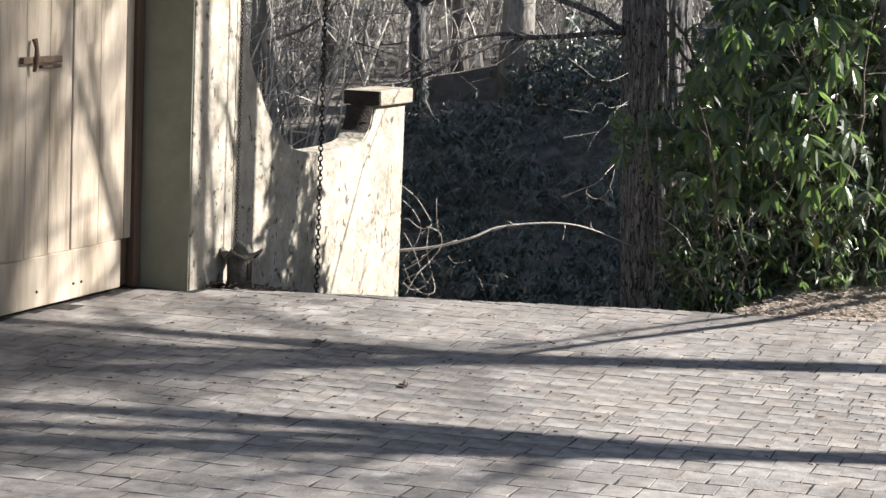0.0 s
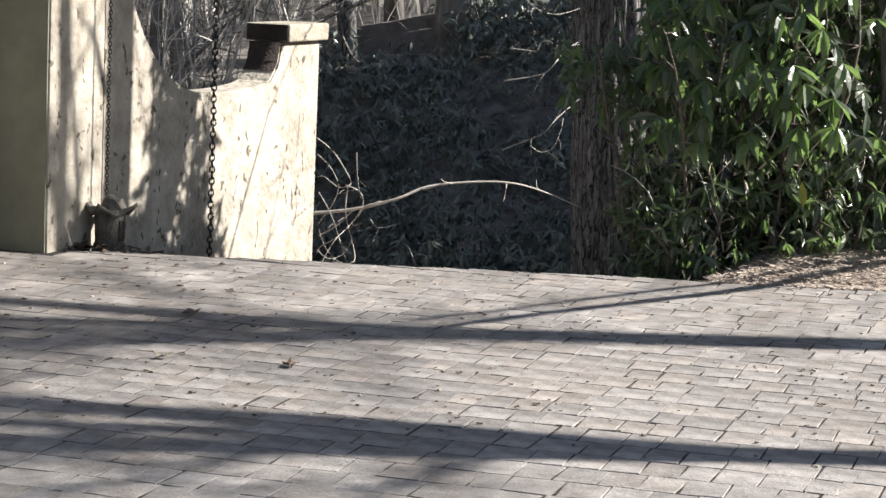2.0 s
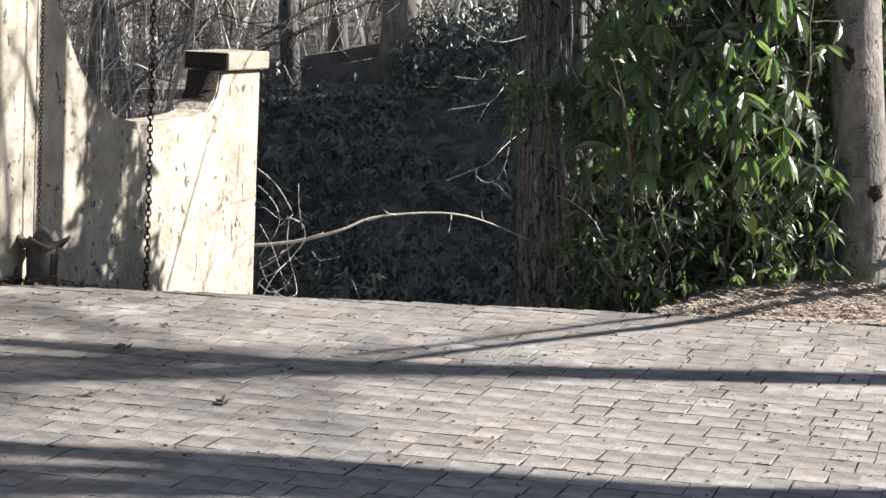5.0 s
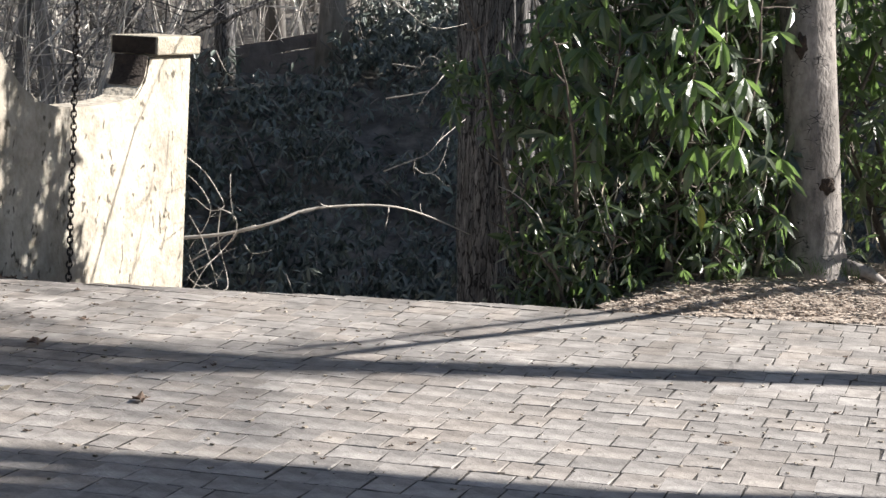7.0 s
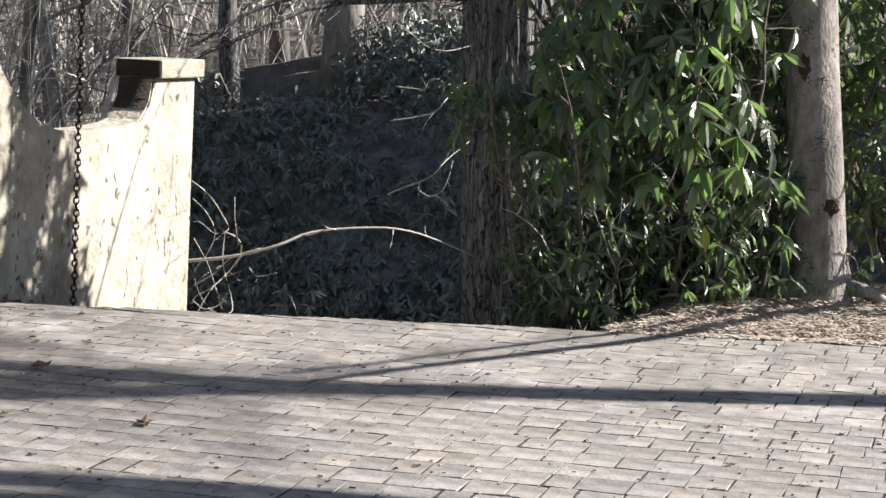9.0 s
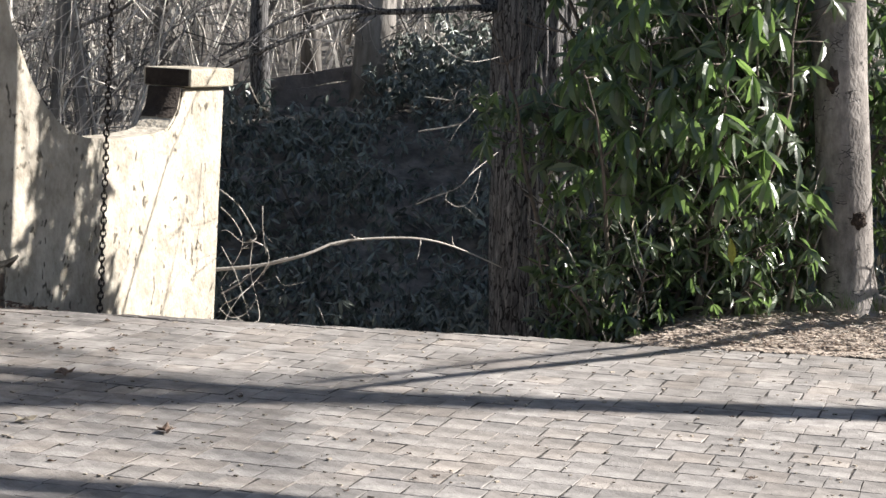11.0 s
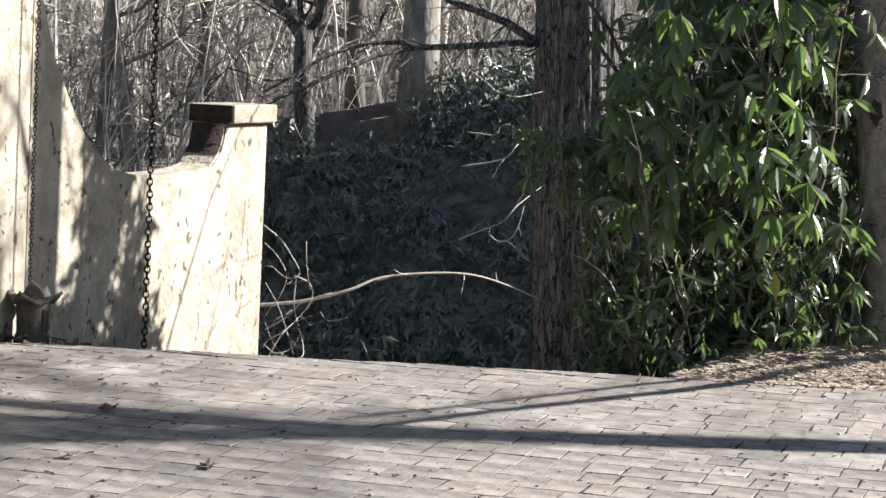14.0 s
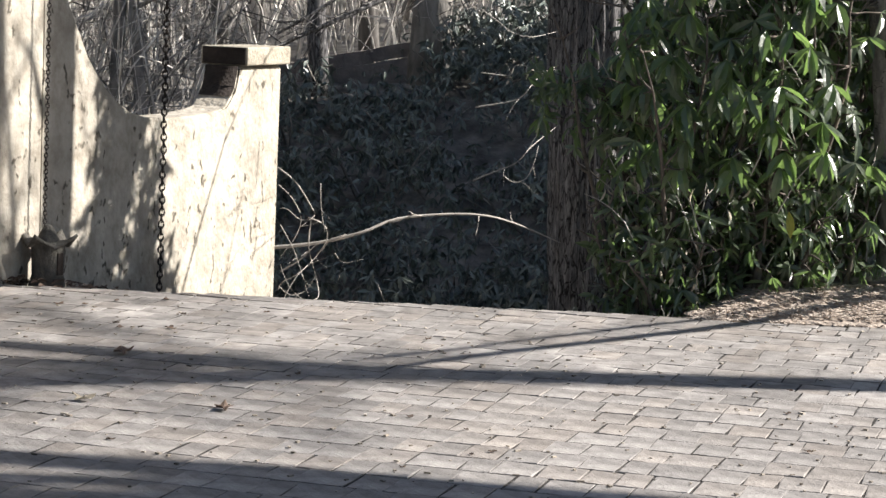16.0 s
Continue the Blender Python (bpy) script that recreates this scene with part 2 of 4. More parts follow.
# ------------------------------------------------------------ the lie of the land
CREST = 11.50
RISE = 0.0454  # general rise of the land beyond the crest


def land(x, y):
    """Height of the ground: level drive, a fall past the crest, a dip, the far bank, then the wooded slope."""
    z = 0.0
    bed = min(1.0, max(0.0, (x - 0.75) / 0.5))
    if y > CREST:
        d = y - CREST
        fall = -0.26 * (math.sqrt(d * d + 0.05) - 0.22) if d < 5.5 else -1.40
        hold = 0.015 * min(1.0, d / 0.4) - 0.20 * max(0.0, d - 1.9)
        z = lerp(max(-1.4, fall), max(-1.4, hold), bed)
    if y > 16.5:
        s = min(1.0, (y - 16.5) / 5.0)
        z = lerp(-1.40, 0.45 + 0.05 * max(-6.0, min(4.0, x)), s * s * (3 - 2 * s))
    if y > 21.5:
        z += 0.035 * min(y - 21.5, 45.0) + 0.22 * max(0.0, y - 66.5)
    return z + RISE * max(0.0, y - CREST)


def ground_sheet():
    xs = [-400, -150, -60, -30] + [-20 + 0.5 * i for i in range(90)] + [30, 60, 150, 400]
    ys = [-400, -120, -40, -10] + [-4 + 1.0 * i for i in range(15)] + [11.1 + 0.2 * i for i in range(62)] + [24 + 1.5 * i for i in range(30)] + [80, 110, 160, 400]
    g = Geo()
    rnd = random.Random(2)
    for y in ys:
        for x in xs:
            rough = 0.0 if y < 12 or abs(x) > 30 else rnd.uniform(-0.03, 0.03)
            g.v.append((x, y, land(x, min(y, 110)) - 0.045 + rough))
    w = len(xs)
    for j in range(len(ys) - 1):
        for i in range(w - 1):
            g.f.append((j * w + i, j * w + i + 1, j * w + w + i + 1, j * w + w + i))
    return tagged(new("ground", g.mesh("ground", M_SOIL, True)), "brown woodland soil with leaf litter", "ground", kind="structure")


ground_sheet()

# ------------------------------------------------------------ house, door, wing wall: local axes along the wall, into the house, up
TURN = 17.0
WALL = pose(-2.808, 11.592, 0, 0, 0, 90 - TURN)
CORNER = -0.12  # the house corner along the wall
FACE = -0.40  # depth of the door behind the wall face


def house():
    h = thing("garage_house", "cream stucco garage with a recessed wooden door", "house")
    h.matrix_world = WALL
    t = 0.30
    part("wall", bevelled(Geo().box((CORNER, 0, -1.4), (0.498, t, 3.0)).mesh("wall", M_STUCCO), 0.008, 2), h, "sunlit cracked cream stucco wall")
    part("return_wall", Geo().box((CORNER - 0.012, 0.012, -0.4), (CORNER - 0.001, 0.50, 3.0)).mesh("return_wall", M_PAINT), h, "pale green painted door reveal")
    part("lintel", Geo().box((-4.6, 0, 2.45), (CORNER - 0.014, t, 3.0)).mesh("lintel", M_STUCCO), h)
    part("wall", Geo().box((-6.5, 0, -0.4), (-4.6, t, 3.0)).mesh("wall", M_STUCCO), h)
    part("rear_wall", Geo().box((-6.5, 5.0, -0.4), (0.498, 5.2, 3.0)).mesh("rear_wall", M_STUCCO), h)
    part("end_wall", Geo().box((0.28, t, -1.4), (0.498, 5.0, 3.0)).mesh("end_wall", M_STUCCO), h)
    part("end_wall", Geo().box((-6.5, t, -0.4), (-6.3, 5.0, 3.0)).mesh("end_wall", M_STUCCO), h)
    g = Geo()
    k = [(-6.9, -0.45, 3.0), (1.2, -0.45, 3.0), (1.2, 2.6, 4.4), (-6.9, 2.6, 4.4), (1.2, 5.6, 3.0), (-6.9, 5.6, 3.0)]
    g.v = k + [(x, y, z + 0.14) for x, y, z in k]
    g.f = [(3, 2, 1, 0), (5, 4, 2, 3), (6, 7, 8, 9), (9, 8, 10, 11), (0, 1, 7, 6), (1, 2, 8, 7), (2, 4, 10, 8), (4, 5, 11, 10), (5, 3, 9, 11), (3, 0, 6, 9)]
    part("roof", g.mesh("roof", M_ROOF), h)
    part("gutter_beam", Geo().box((-6.9, -0.16, 2.86), (2.3, -0.06, 2.99)).mesh("gutter_beam", M_DARKWOOD), h)
    return h


house()


def wing_wall():
    w = thing("wing_wall", "sunlit cracked cream stucco garden wall with swooping top and capped end pier", "wall")
    w.matrix_world = WALL
    t = 0.25
    top = [(0.50, 2.076), (0.595, 1.845), (0.668, 1.688), (0.767, 1.490), (0.883, 1.343), (1.003, 1.188), (1.144, 1.059), (1.25, 0.983), (1.357, 0.923), (1.548, 0.843), (1.74, 0.810),
           (2.034, 0.797), (2.391, 0.798), (2.70, 0.816), (2.82, 0.837), (2.90, 0.894), (2.96, 0.959), (2.99, 1.039), (3.0, 1.091)]
    line = [(0.50, -1.5)] + top + [(3.66, 1.091), (3.66, -1.5)]
    g = Geo()
    n = len(line)
    g.v = [(u, 0.004, z) for u, z in line] + [(u, t, z) for u, z in line]
    g.f = [tuple(range(n - 1, -1, -1))[::-1], tuple(range(n, 2 * n))[::-1]] + [(i, i + n, (i + 1) % n + n, (i + 1) % n) for i in range(n)]
    d = g.mesh("wall_body", M_STUCCO)
    bm = bmesh.new()
    bm.from_mesh(d)
    bmesh.ops.recalc_face_normals(bm, faces=bm.faces)
    bmesh.ops.bevel(bm, geom=[e for e in bm.edges if abs(e.calc_face_angle(0)) > 1.2], offset=0.012, segments=2, affect="EDGES")
    bm.to_mesh(d)
    bm.free()
    part("wall_body", d, w)
    c = bevelled(Geo().box((3.02, -0.045, 1.096), (3.705, t + 0.04, 1.216)).mesh("cap", M_CAP), 0.012, 2)
    part("cap", c, w, "weathered stone coping slab")
    # thin dark slab paints the shade on the cap's left end
    part("stained_face", bevelled(Geo().box((3.014, -0.03, 1.102), (3.019, t + 0.025, 1.210)).mesh("stained_face", M_SHADE_DARK), 0.001), w, "slab end coloured dark for its shaded side")
    # dark strip over the steep curve, painting the pier's shaded side
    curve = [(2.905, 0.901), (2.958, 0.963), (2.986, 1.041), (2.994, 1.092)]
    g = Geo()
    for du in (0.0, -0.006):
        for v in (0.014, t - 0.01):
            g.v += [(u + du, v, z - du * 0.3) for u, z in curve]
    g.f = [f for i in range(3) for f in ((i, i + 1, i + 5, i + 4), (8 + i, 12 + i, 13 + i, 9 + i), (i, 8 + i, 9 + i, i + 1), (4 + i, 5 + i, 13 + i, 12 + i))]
    part("stained_face", g.mesh("stained_face", M_SHADE_DARK, True), w, "pier face coloured dark for its shaded side")


wing_wall()


def garage_door():
    d = thing("door_1", "closed tan wooden plank garage door with iron latch", "door", kind="structure")
    d.matrix_world = WALL
    y = -FACE
    edges = [-0.230, -0.322, -0.670, -1.020, -1.300, -1.580, -1.880, -2.210, -2.540, -2.870, -3.200, -3.530, -3.860, -4.190, -4.510]
    for i, (b, a) in enumerate(zip(edges, edges[1:])):
        left = 0.011 if i in (0, 2, 6, 9) else 0.002
        right = 0.011 if i in (1, 3, 7, 10) else 0.002
        m = bevelled(Geo().box((a + left, y, 0.34), (b - right, y + 0.03, 2.42)).mesh("board", M_WOOD), 0.004)
        part("board", m, d)
    part("bottom_rail", bevelled(Geo().box((-4.58, y - 0.014, 0.02), (-0.380, y + 0.03, 0.34)).mesh("bottom_rail", M_WOOD), 0.006), d)
    part("backing", Geo().box((-4.6, y + 0.034, 0.02), (CORNER - 0.02, y + 0.06, 2.45)).mesh("backing", M_DARKWOOD), d)
    part("jamb", bevelled(Geo().box((-0.228, y - 0.03, 0.0), (CORNER - 0.014, y + 0.03, 2.45)).mesh("jamb", M_DARKWOOD), 0.006), d, "dark brown wooden jamb")
    latch = part("latch", bevelled(Geo().box((-1.670, y - 0.035, 1.55), (-1.210, y - 0.002, 1.59)).mesh("latch", M_RUST), 0.004), d, "rusty iron bar latch")
    part("latch_handle", Geo().tube([(-1.540, y - 0.03, 1.50), (-1.540, y - 0.05, 1.58), (-1.540, y - 0.045, 1.65), (-1.540, y - 0.03, 1.70)], [0.012, 0.018, 0.014, 0.02], 8).mesh("latch_handle", M_RUST, True), latch)
    part("keeper", bevelled(Geo().box((-1.440, y - 0.03, 1.515), (-1.210, y - 0.002, 1.535)).mesh("keeper", M_RUST), 0.004), latch)
    for u in (-0.900, -1.000, -1.450):
        part("bolt_head", Geo().tube([(u, y - 0.022, 0.12), (u, y - 0.012, 0.12)], [0.008, 0.011], 8).mesh("bolt_head", M_IRON), d)


garage_door()

# ------------------------------------------------------------ driveway of pavers
LAY = -14.0  # turn of the courses
GRID = pose(0, 0, 0, 0, 0, LAY)
PITCH = 0.218
WIDTHS = (0.136, 0.112, 0.158, 0.188)


def drive_bed():
    g = Geo()
    xs = [-4.2 + 0.3 * i for i in range(42)]
    ys = [-8 + 0.75 * i for i in range(25)] + [10.2 + 0.15 * i for i in range(30)]
    for y in ys:
        for x in xs:
            g.v.append((x, y, land(min(x, 0.7), y) - 0.0036))
    w = len(xs)
    for j in range(len(ys) - 1):
        for i in range(w - 1):
            if xs[i] > 0.6 and ys[j + 1] > 11.62 or (xs[i] < -3.0 and ys[j] > 11.5):
                continue
            g.f.append((j * w + i, j * w + i + 1, j * w + w + i + 1, j * w + w + i))
    return tagged(new("driveway", g.mesh("driveway", M_SAND, True)), "driveway of grey tumbled concrete pavers in running courses", "driveway", kind="structure")


drive = drive_bed()

# ------------------------------------------------------------ rain chains and lantern


def chain(u, out, low, high, size=1.0):
    g = thing("rain_chain", "dark iron link chain hanging in front of the stucco wall", "chain", group="rain chains")
    g.matrix_world = WALL @ pose(u, -out, low) @ Matrix.Diagonal((size, size, size, 1))
    a = Geo()
    ring = [(0.0155 * math.cos(w), 0, 0.0255 * math.sin(w)) for w in [2 * math.pi * i / 10 for i in range(11)]]
    a.tube(ring, [0.006] * 11, 5)
    link = a.mesh("link", M_IRON, True)
    count = int((high - low) / (0.037 * size))
    for i in range(count):
        k = part("link", link, g)
        k.matrix_local = pose(0.004 * math.sin(i * 0.7), 0, 0.024 + 0.037 * i, 0, 4 * math.sin(i * 1.3), 35 + 90 * (i % 2))
    return g


chain(0.41, 0.08, 0.27, 2.86, 0.6)
chain(1.73, 0.11, -0.47, 2.86)


def lantern():
    s = thing("stone_lantern", "weathered grey stone garden lantern with upturned roof under the rain chain", "lantern")
    s.matrix_world = WALL @ pose(0.345, -0.14, land(-2.5, 12.15), 0, 0, 49) @ Matrix.Diagonal((1.02, 1.02, 1.2, 1))
    g = Geo()
    g.tube([(0, 0, 0.0), (0, 0, 0.03), (0, 0, 0.075), (0, 0, 0.085)], [0.112, 0.108, 0.09, 0.088], 14)
    part("base", g.mesh("base", M_LANTERN, True), s)
    g = Geo()
    g.tube([(0, 0, 0.08), (0, 0, 0.10), (0, 0, 0.21), (0, 0, 0.25)], [0.094, 0.083, 0.087, 0.09], 14)
    part("body", g.mesh("body", M_LANTERN, True), s)
    for w in (-150, -80, -10):
        # dark slabs on the solid body, coloured like shaded hollows
        k = part("opening", bevelled(Geo().box((-0.022, -0.006, -0.05), (0.022, 0.006, 0.05)).mesh("opening", M_SHADE_DARK), 0.004, 2), s, "dark lantern opening")
        c = math.radians(w)
        k.matrix_local = pose(0.083 * math.cos(c), 0.083 * math.sin(c), 0.155, 0, 0, w + 90)
    n = 12
    g = Geo()
    for j in range(n + 1):
        for i in range(n + 1):
            x, y = 2 * i / n - 1, 2 * j / n - 1
            m = max(abs(x), abs(y))
            lift = 0.06 * (abs(x * y)) ** 1.1 + 0.025 * (1 - m)
            g.v.append((0.115 * x, 0.115 * y, 0.235 + lift))
    for j in range(n):
        for i in range(n):
            k = j * (n + 1) + i
            g.f.append((k, k + 1, k + n + 2, k + n + 1))
    roof = part("roof", g.mesh("roof", M_LANTERN, True), s)
    sol = roof.modifiers.new("thick", "SOLIDIFY")
    sol.thickness = 0.014
    part("finial", Geo().tube([(0, 0, 0.235), (0, 0, 0.262), (0, 0, 0.29), (0, 0, 0.315), (0, 0, 0.325)], [0.066, 0.060, 0.044, 0.024, 0.008], 12).mesh("finial", M_LANTERN, True), s)


lantern()

# ------------------------------------------------------------ trees


def bent(p, d, length, steps, wander, rnd, lift=0.0):
    """A wandering line of points."""
    pts, p, d = [Vector(p)], Vector(p), Vector(d).normalized()
    for _ in range(steps):
        d = (d + Vector((rnd.uniform(-wander, wander), rnd.uniform(-wander, wander), rnd.uniform(-wander, wander) + lift))).normalized()
        p = p + d * (length / steps)
        pts.append(p.copy())
    return pts


def bare_tree(name, at, height, radius, mat, seed, lean=(0, 0), limbs=9, first=0.3, label="", sides=8, wander=0.05, twigs=True):
    rnd = random.Random(seed)
    t = thing(name, label, "tree", at, group="bare woodland trees" if name == "bare_tree" else "")
    trunk = bent((0, 0, -0.25), (lean[0], lean[1], 1), height, 10, wander, rnd)
    g = Geo()
    rad = [radius * (1 - 0.75 * i / 10) * (1.25 if i == 0 else 1) for i in range(11)]
    g.tube(trunk, rad, sides, 0.06, rnd)
    part("trunk", g.mesh("trunk", mat, True), t)
    for _ in range(limbs):
        s = rnd.uniform(first, 0.95)
        i = int(s * 10)
        p = trunk[i].lerp(trunk[min(i + 1, 10)], s * 10 - i)
        w = rnd.uniform(0, 2 * math.pi)
        ln = height * rnd.uniform(0.15, 0.34) * (1.15 - s * 0.5)
        limb = bent(p, (math.cos(w), math.sin(w), rnd.uniform(0.15, 0.9)), ln, 6, 0.22, rnd, 0.03)
        r0 = max(0.006, radius * (1 - 0.75 * s) * rnd.uniform(0.25, 0.5))
        b = Geo()
        b.tube(limb, [r0 * (1 - 0.14 * k) for k in range(7)], 5)
        if twigs:
            for k in range(1, 7):
                for _ in range(2):
                    v = Vector((rnd.uniform(-1, 1), rnd.uniform(-1, 1), rnd.uniform(-0.3, 1)))
                    tw = bent(limb[k], v, ln * rnd.uniform(0.2, 0.5), 4, 0.35, rnd)
                    b.tube(tw, [max(0.003, r0 * 0.35 * (1 - 0.2 * q)) for q in range(5)], 3)
        part("limb", b.mesh("limb", mat, True), t)
    return t


OAK_LIMBS = (
    (0.036, [(0.08, 16.15, 1.72), (-0.03, 16.15, 1.75), (-0.19, 16.20, 1.85), (-0.40, 16.30, 1.92), (-0.61, 16.40, 1.99), (-0.81, 16.50, 2.14), (-0.97, 16.60, 2.34)]),
    (0.027, [(0.08, 16.10, 1.71), (-0.10, 16.00, 1.71), (-0.34, 15.90, 1.68), (-0.57, 15.80, 1.66), (-0.81, 15.80, 1.64), (-1.07, 15.70, 1.58), (-1.30, 15.60, 1.46), (-1.52, 15.50, 1.35), (-1.71, 15.50, 1.26), (-1.86, 15.50, 1.17)]),
    (0.018, [(-0.73, 15.80, 1.65), (-0.93, 15.80, 1.67), (-1.12, 15.70, 1.66), (-1.27, 15.70, 1.62), (-1.46, 15.60, 1.53), (-1.65, 15.60, 1.40), (-1.82, 15.50, 1.29)]))


def oak():
    rnd = random.Random(11)
    t = thing("oak_tree", "large dark oak with deeply furrowed bark behind the rhododendron", "tree", (0.39, 16.2, land(0.4, 16.2)))
    g = Geo()
    n, h = 200, 110
    base = -land(0.4, 16.2)
    for j in range(h + 1):
        z = -0.2 + 7.0 * j / h
        zz = z - base
        cx = -0.055 * zz + 0.006 * zz * zz
        r = 0.295 * (1 - 0.02 * zz) + 0.07 * max(0.0, 0.5 - z) ** 2
        for i in range(n):
            w = 2 * math.pi * i / n
            f = noise.noise(Vector((math.cos(w) * 4.5, math.sin(w) * 4.5, z * 0.9)))
            f2 = noise.noise(Vector((math.cos(w) * 10, math.sin(w) * 10, z * 3 + 7)))
            q = r + 0.075 * (min(0.35, abs(f)) - 0.2) + 0.02 * f2
            g.v.append((cx + q * math.cos(w), q * math.sin(w), z))
    for j in range(h):
        for i in range(n):
            k = j * n
            g.f.append((k + i, k + (i + 1) % n, k + n + (i + 1) % n, k + n + i))
    part("trunk", g.mesh("trunk", M_OAK, True), t)
    o = t.location
    for r, line in OAK_LIMBS:
        limb = [Vector(p) - o for p in line]
        b = Geo()
        b.tube(limb, [r * (1 - 0.6 * i / len(limb)) for i in range(len(limb))], 8, 0.08, rnd)
        for k in range(1, len(limb)):
            for _ in range(3):
                tw = bent(limb[k - 1].lerp(limb[k], rnd.random()), (rnd.uniform(-1, 0.2), rnd.uniform(-0.6, 0.6), rnd.uniform(-0.9, 0.5)), rnd.uniform(0.2, 0.6), 5, 0.35, rnd)
                b.tube(tw, [max(0.003, r * 0.22 * (1 - 0.17 * q)) for q in range(6)], 4)
        part("limb", b.mesh("limb", M_OAK, True), t)
    for z, way, ln, r in ((4.0, (0.9, 0.5, 0.6), 2.4, 0.05), (4.8, (-0.7, -0.3, 0.8), 2.6, 0.05)):
        part("limb", Geo().tube(bent((-0.1, 0.02, z), way, ln, 9, 0.09, rnd), [r * (1 - 0.09 * i) for i in range(10)], 7).mesh("limb", M_OAK, True), t)
    return t


oak()


def birch():
    t = thing("smooth_barked_tree", "slender grey-brown tree with smooth banded bark and dark knots", "tree", (2.16, 12.9, land(2.16, 12.9) - 0.02))
    g = Geo()
    n, h = 40, 60
    for j in range(h + 1):
        z = -0.15 + 6.0 * j / h
        cx = -0.118 * z + 0.008 * z * z
        r = 0.160 * (1 - 0.02 * z) + 0.05 * max(0.0, 0.25 - z) * 3
        for i in range(n):
            w = 2 * math.pi * i / n
            f = noise.noise(Vector((math.cos(w) * 1.4, math.sin(w) * 1.4, z * 1.6)))
            q = r * (1 + 0.07 * f + 0.05 * max(0.0, 0.5 - z) * math.cos(5 * w + 1))
            g.v.append((cx + q * math.cos(w), q * math.sin(w), z))
    for j in range(h):
        for i in range(n):
            k = j * n
            g.f.append((k + i, k + (i + 1) % n, k + n + (i + 1) % n, k + n + i))
    part("trunk", g.mesh("trunk", M_BIRCH, True), t)
    for x, z, sx, sz in ((0.045, 0.555, 0.047, 0.05), (-0.075, 1.335, 0.036, 0.07)):
        bm = bmesh.new()
        bmesh.ops.create_icosphere(bm, subdivisions=3, radius=1)
        for v in bm.verts:
            v.co *= 1 + 0.35 * noise.noise(v.co * 2.2 + Vector((x * 50, 0, 0)))
            v.co = Vector((v.co.x * sx, v.co.y * 0.018, v.co.z * sz))
        d = bpy.data.meshes.new("knot")
        bm.to_mesh(d)
        bm.free()
        d.materials.append(M_KNOT)
        k = part("knot", d, t, "dark bark scar")
        k.location = (x - 0.118 * z * 0.85, -0.146, z)
    for a, b, c in (((0.1, -0.08, 0.10), (0.26, -0.16, 0.07), (0.42, -0.20, -0.03)), ((-0.1, -0.08, 0.07), (-0.3, -0.12, 0.05), (-0.55, -0.16, -0.03))):
        part("root", Geo().tube([a, b, c], [0.05, 0.036, 0.015], 8).mesh("root", M_BIRCH, True), t)
    rnd = random.Random(5)
    for z, way in ((3.6, (0.8, -0.3, 0.7)), (4.3, (-0.6, 0.12, 0.8)), (5.0, (0.4, -0.2, 0.9))):
        limb = bent((-0.1 * z, 0, z), way, 2.4, 7, 0.15, rnd)
        part("limb", Geo().tube(limb, [0.05 * (1 - 0.12 * i) for i in range(8)], 7).mesh("limb", M_BIRCH, True), t)


birch()

# trees beside the drive whose long shadows cross the pavers, the wall and the door


def shade_tree(at, height, radius, fork, arms, seed, limbs=26, low=0.45):
    """A tall bare tree whose trunk divides at the fork; arms lean by (x, y) per metre of rise."""
    rnd = random.Random(seed)
    t = thing("shade_tree", "tall forked bare tree beside the driveway", "tree", at, group="bare trees shading the driveway")
    trunk = [Vector((0.02 * math.sin(i + seed), 0.015 * math.sin(1.7 * i), -0.25 + (fork + 0.25) * i / 8)) for i in range(9)]
    part("trunk", Geo().tube(trunk, [radius * (1.2 if i == 0 else 1 - 0.025 * i) for i in range(9)], 12, 0.04, rnd).mesh("trunk", M_BARK, True), t)
    tops = []
    for ax, ay, share in arms:
        arm, p, d = [trunk[-1]], trunk[-1].copy(), Vector((ax, ay, 1))
        for i in range(8):
            d = (d + Vector((-0.10 * d.x, -0.10 * d.y, 0.04)) + Vector((rnd.uniform(-0.1, 0.1), rnd.uniform(-0.1, 0.1), 0))).normalized()
            p = p + d * ((height - fork) / 8)
            arm.append(p.copy())
        r0 = radius * share
        part("limb", Geo().tube(arm, [r0 * (1 - 0.10 * i) for i in range(9)], 9, 0.05, rnd).mesh("limb", M_BARK, True), t)
        tops.append((arm, r0))
    for k in range(limbs):
        if rnd.random() < low:
            q, r0 = trunk[-1] - Vector((0, 0, rnd.uniform(0.0, 1.2))), radius
        else:
            arm, r0 = rnd.choice(tops)
            i = rnd.randint(0, 6)
            q = arm[i].lerp(arm[i + 1], rnd.random())
        w = rnd.uniform(0, 2 * math.pi)
        ln = rnd.uniform(1.2, 2.8)
        limb = bent(q, (math.cos(w), math.sin(w), rnd.uniform(0.2, 0.9)), ln, 6, 0.2, rnd, 0.03)
        r = r0 * rnd.uniform(0.16, 0.36)
        b = Geo().tube(limb, [r * (1 - 0.13 * i) for i in range(7)], 5)
        for i in range(1, 7):
            for _ in range(3):
                b.tube(bent(limb[i], (rnd.uniform(-1, 1), rnd.uniform(-1, 1), rnd.uniform(-0.3, 1)), ln * rnd.uniform(0.2, 0.45), 4, 0.3, rnd), [max(0.004, r * 0.35 * (1 - 0.2 * q2)) for q2 in range(5)], 3)
        part("limb", b.mesh("limb", M_BARK, True), t)
    return t


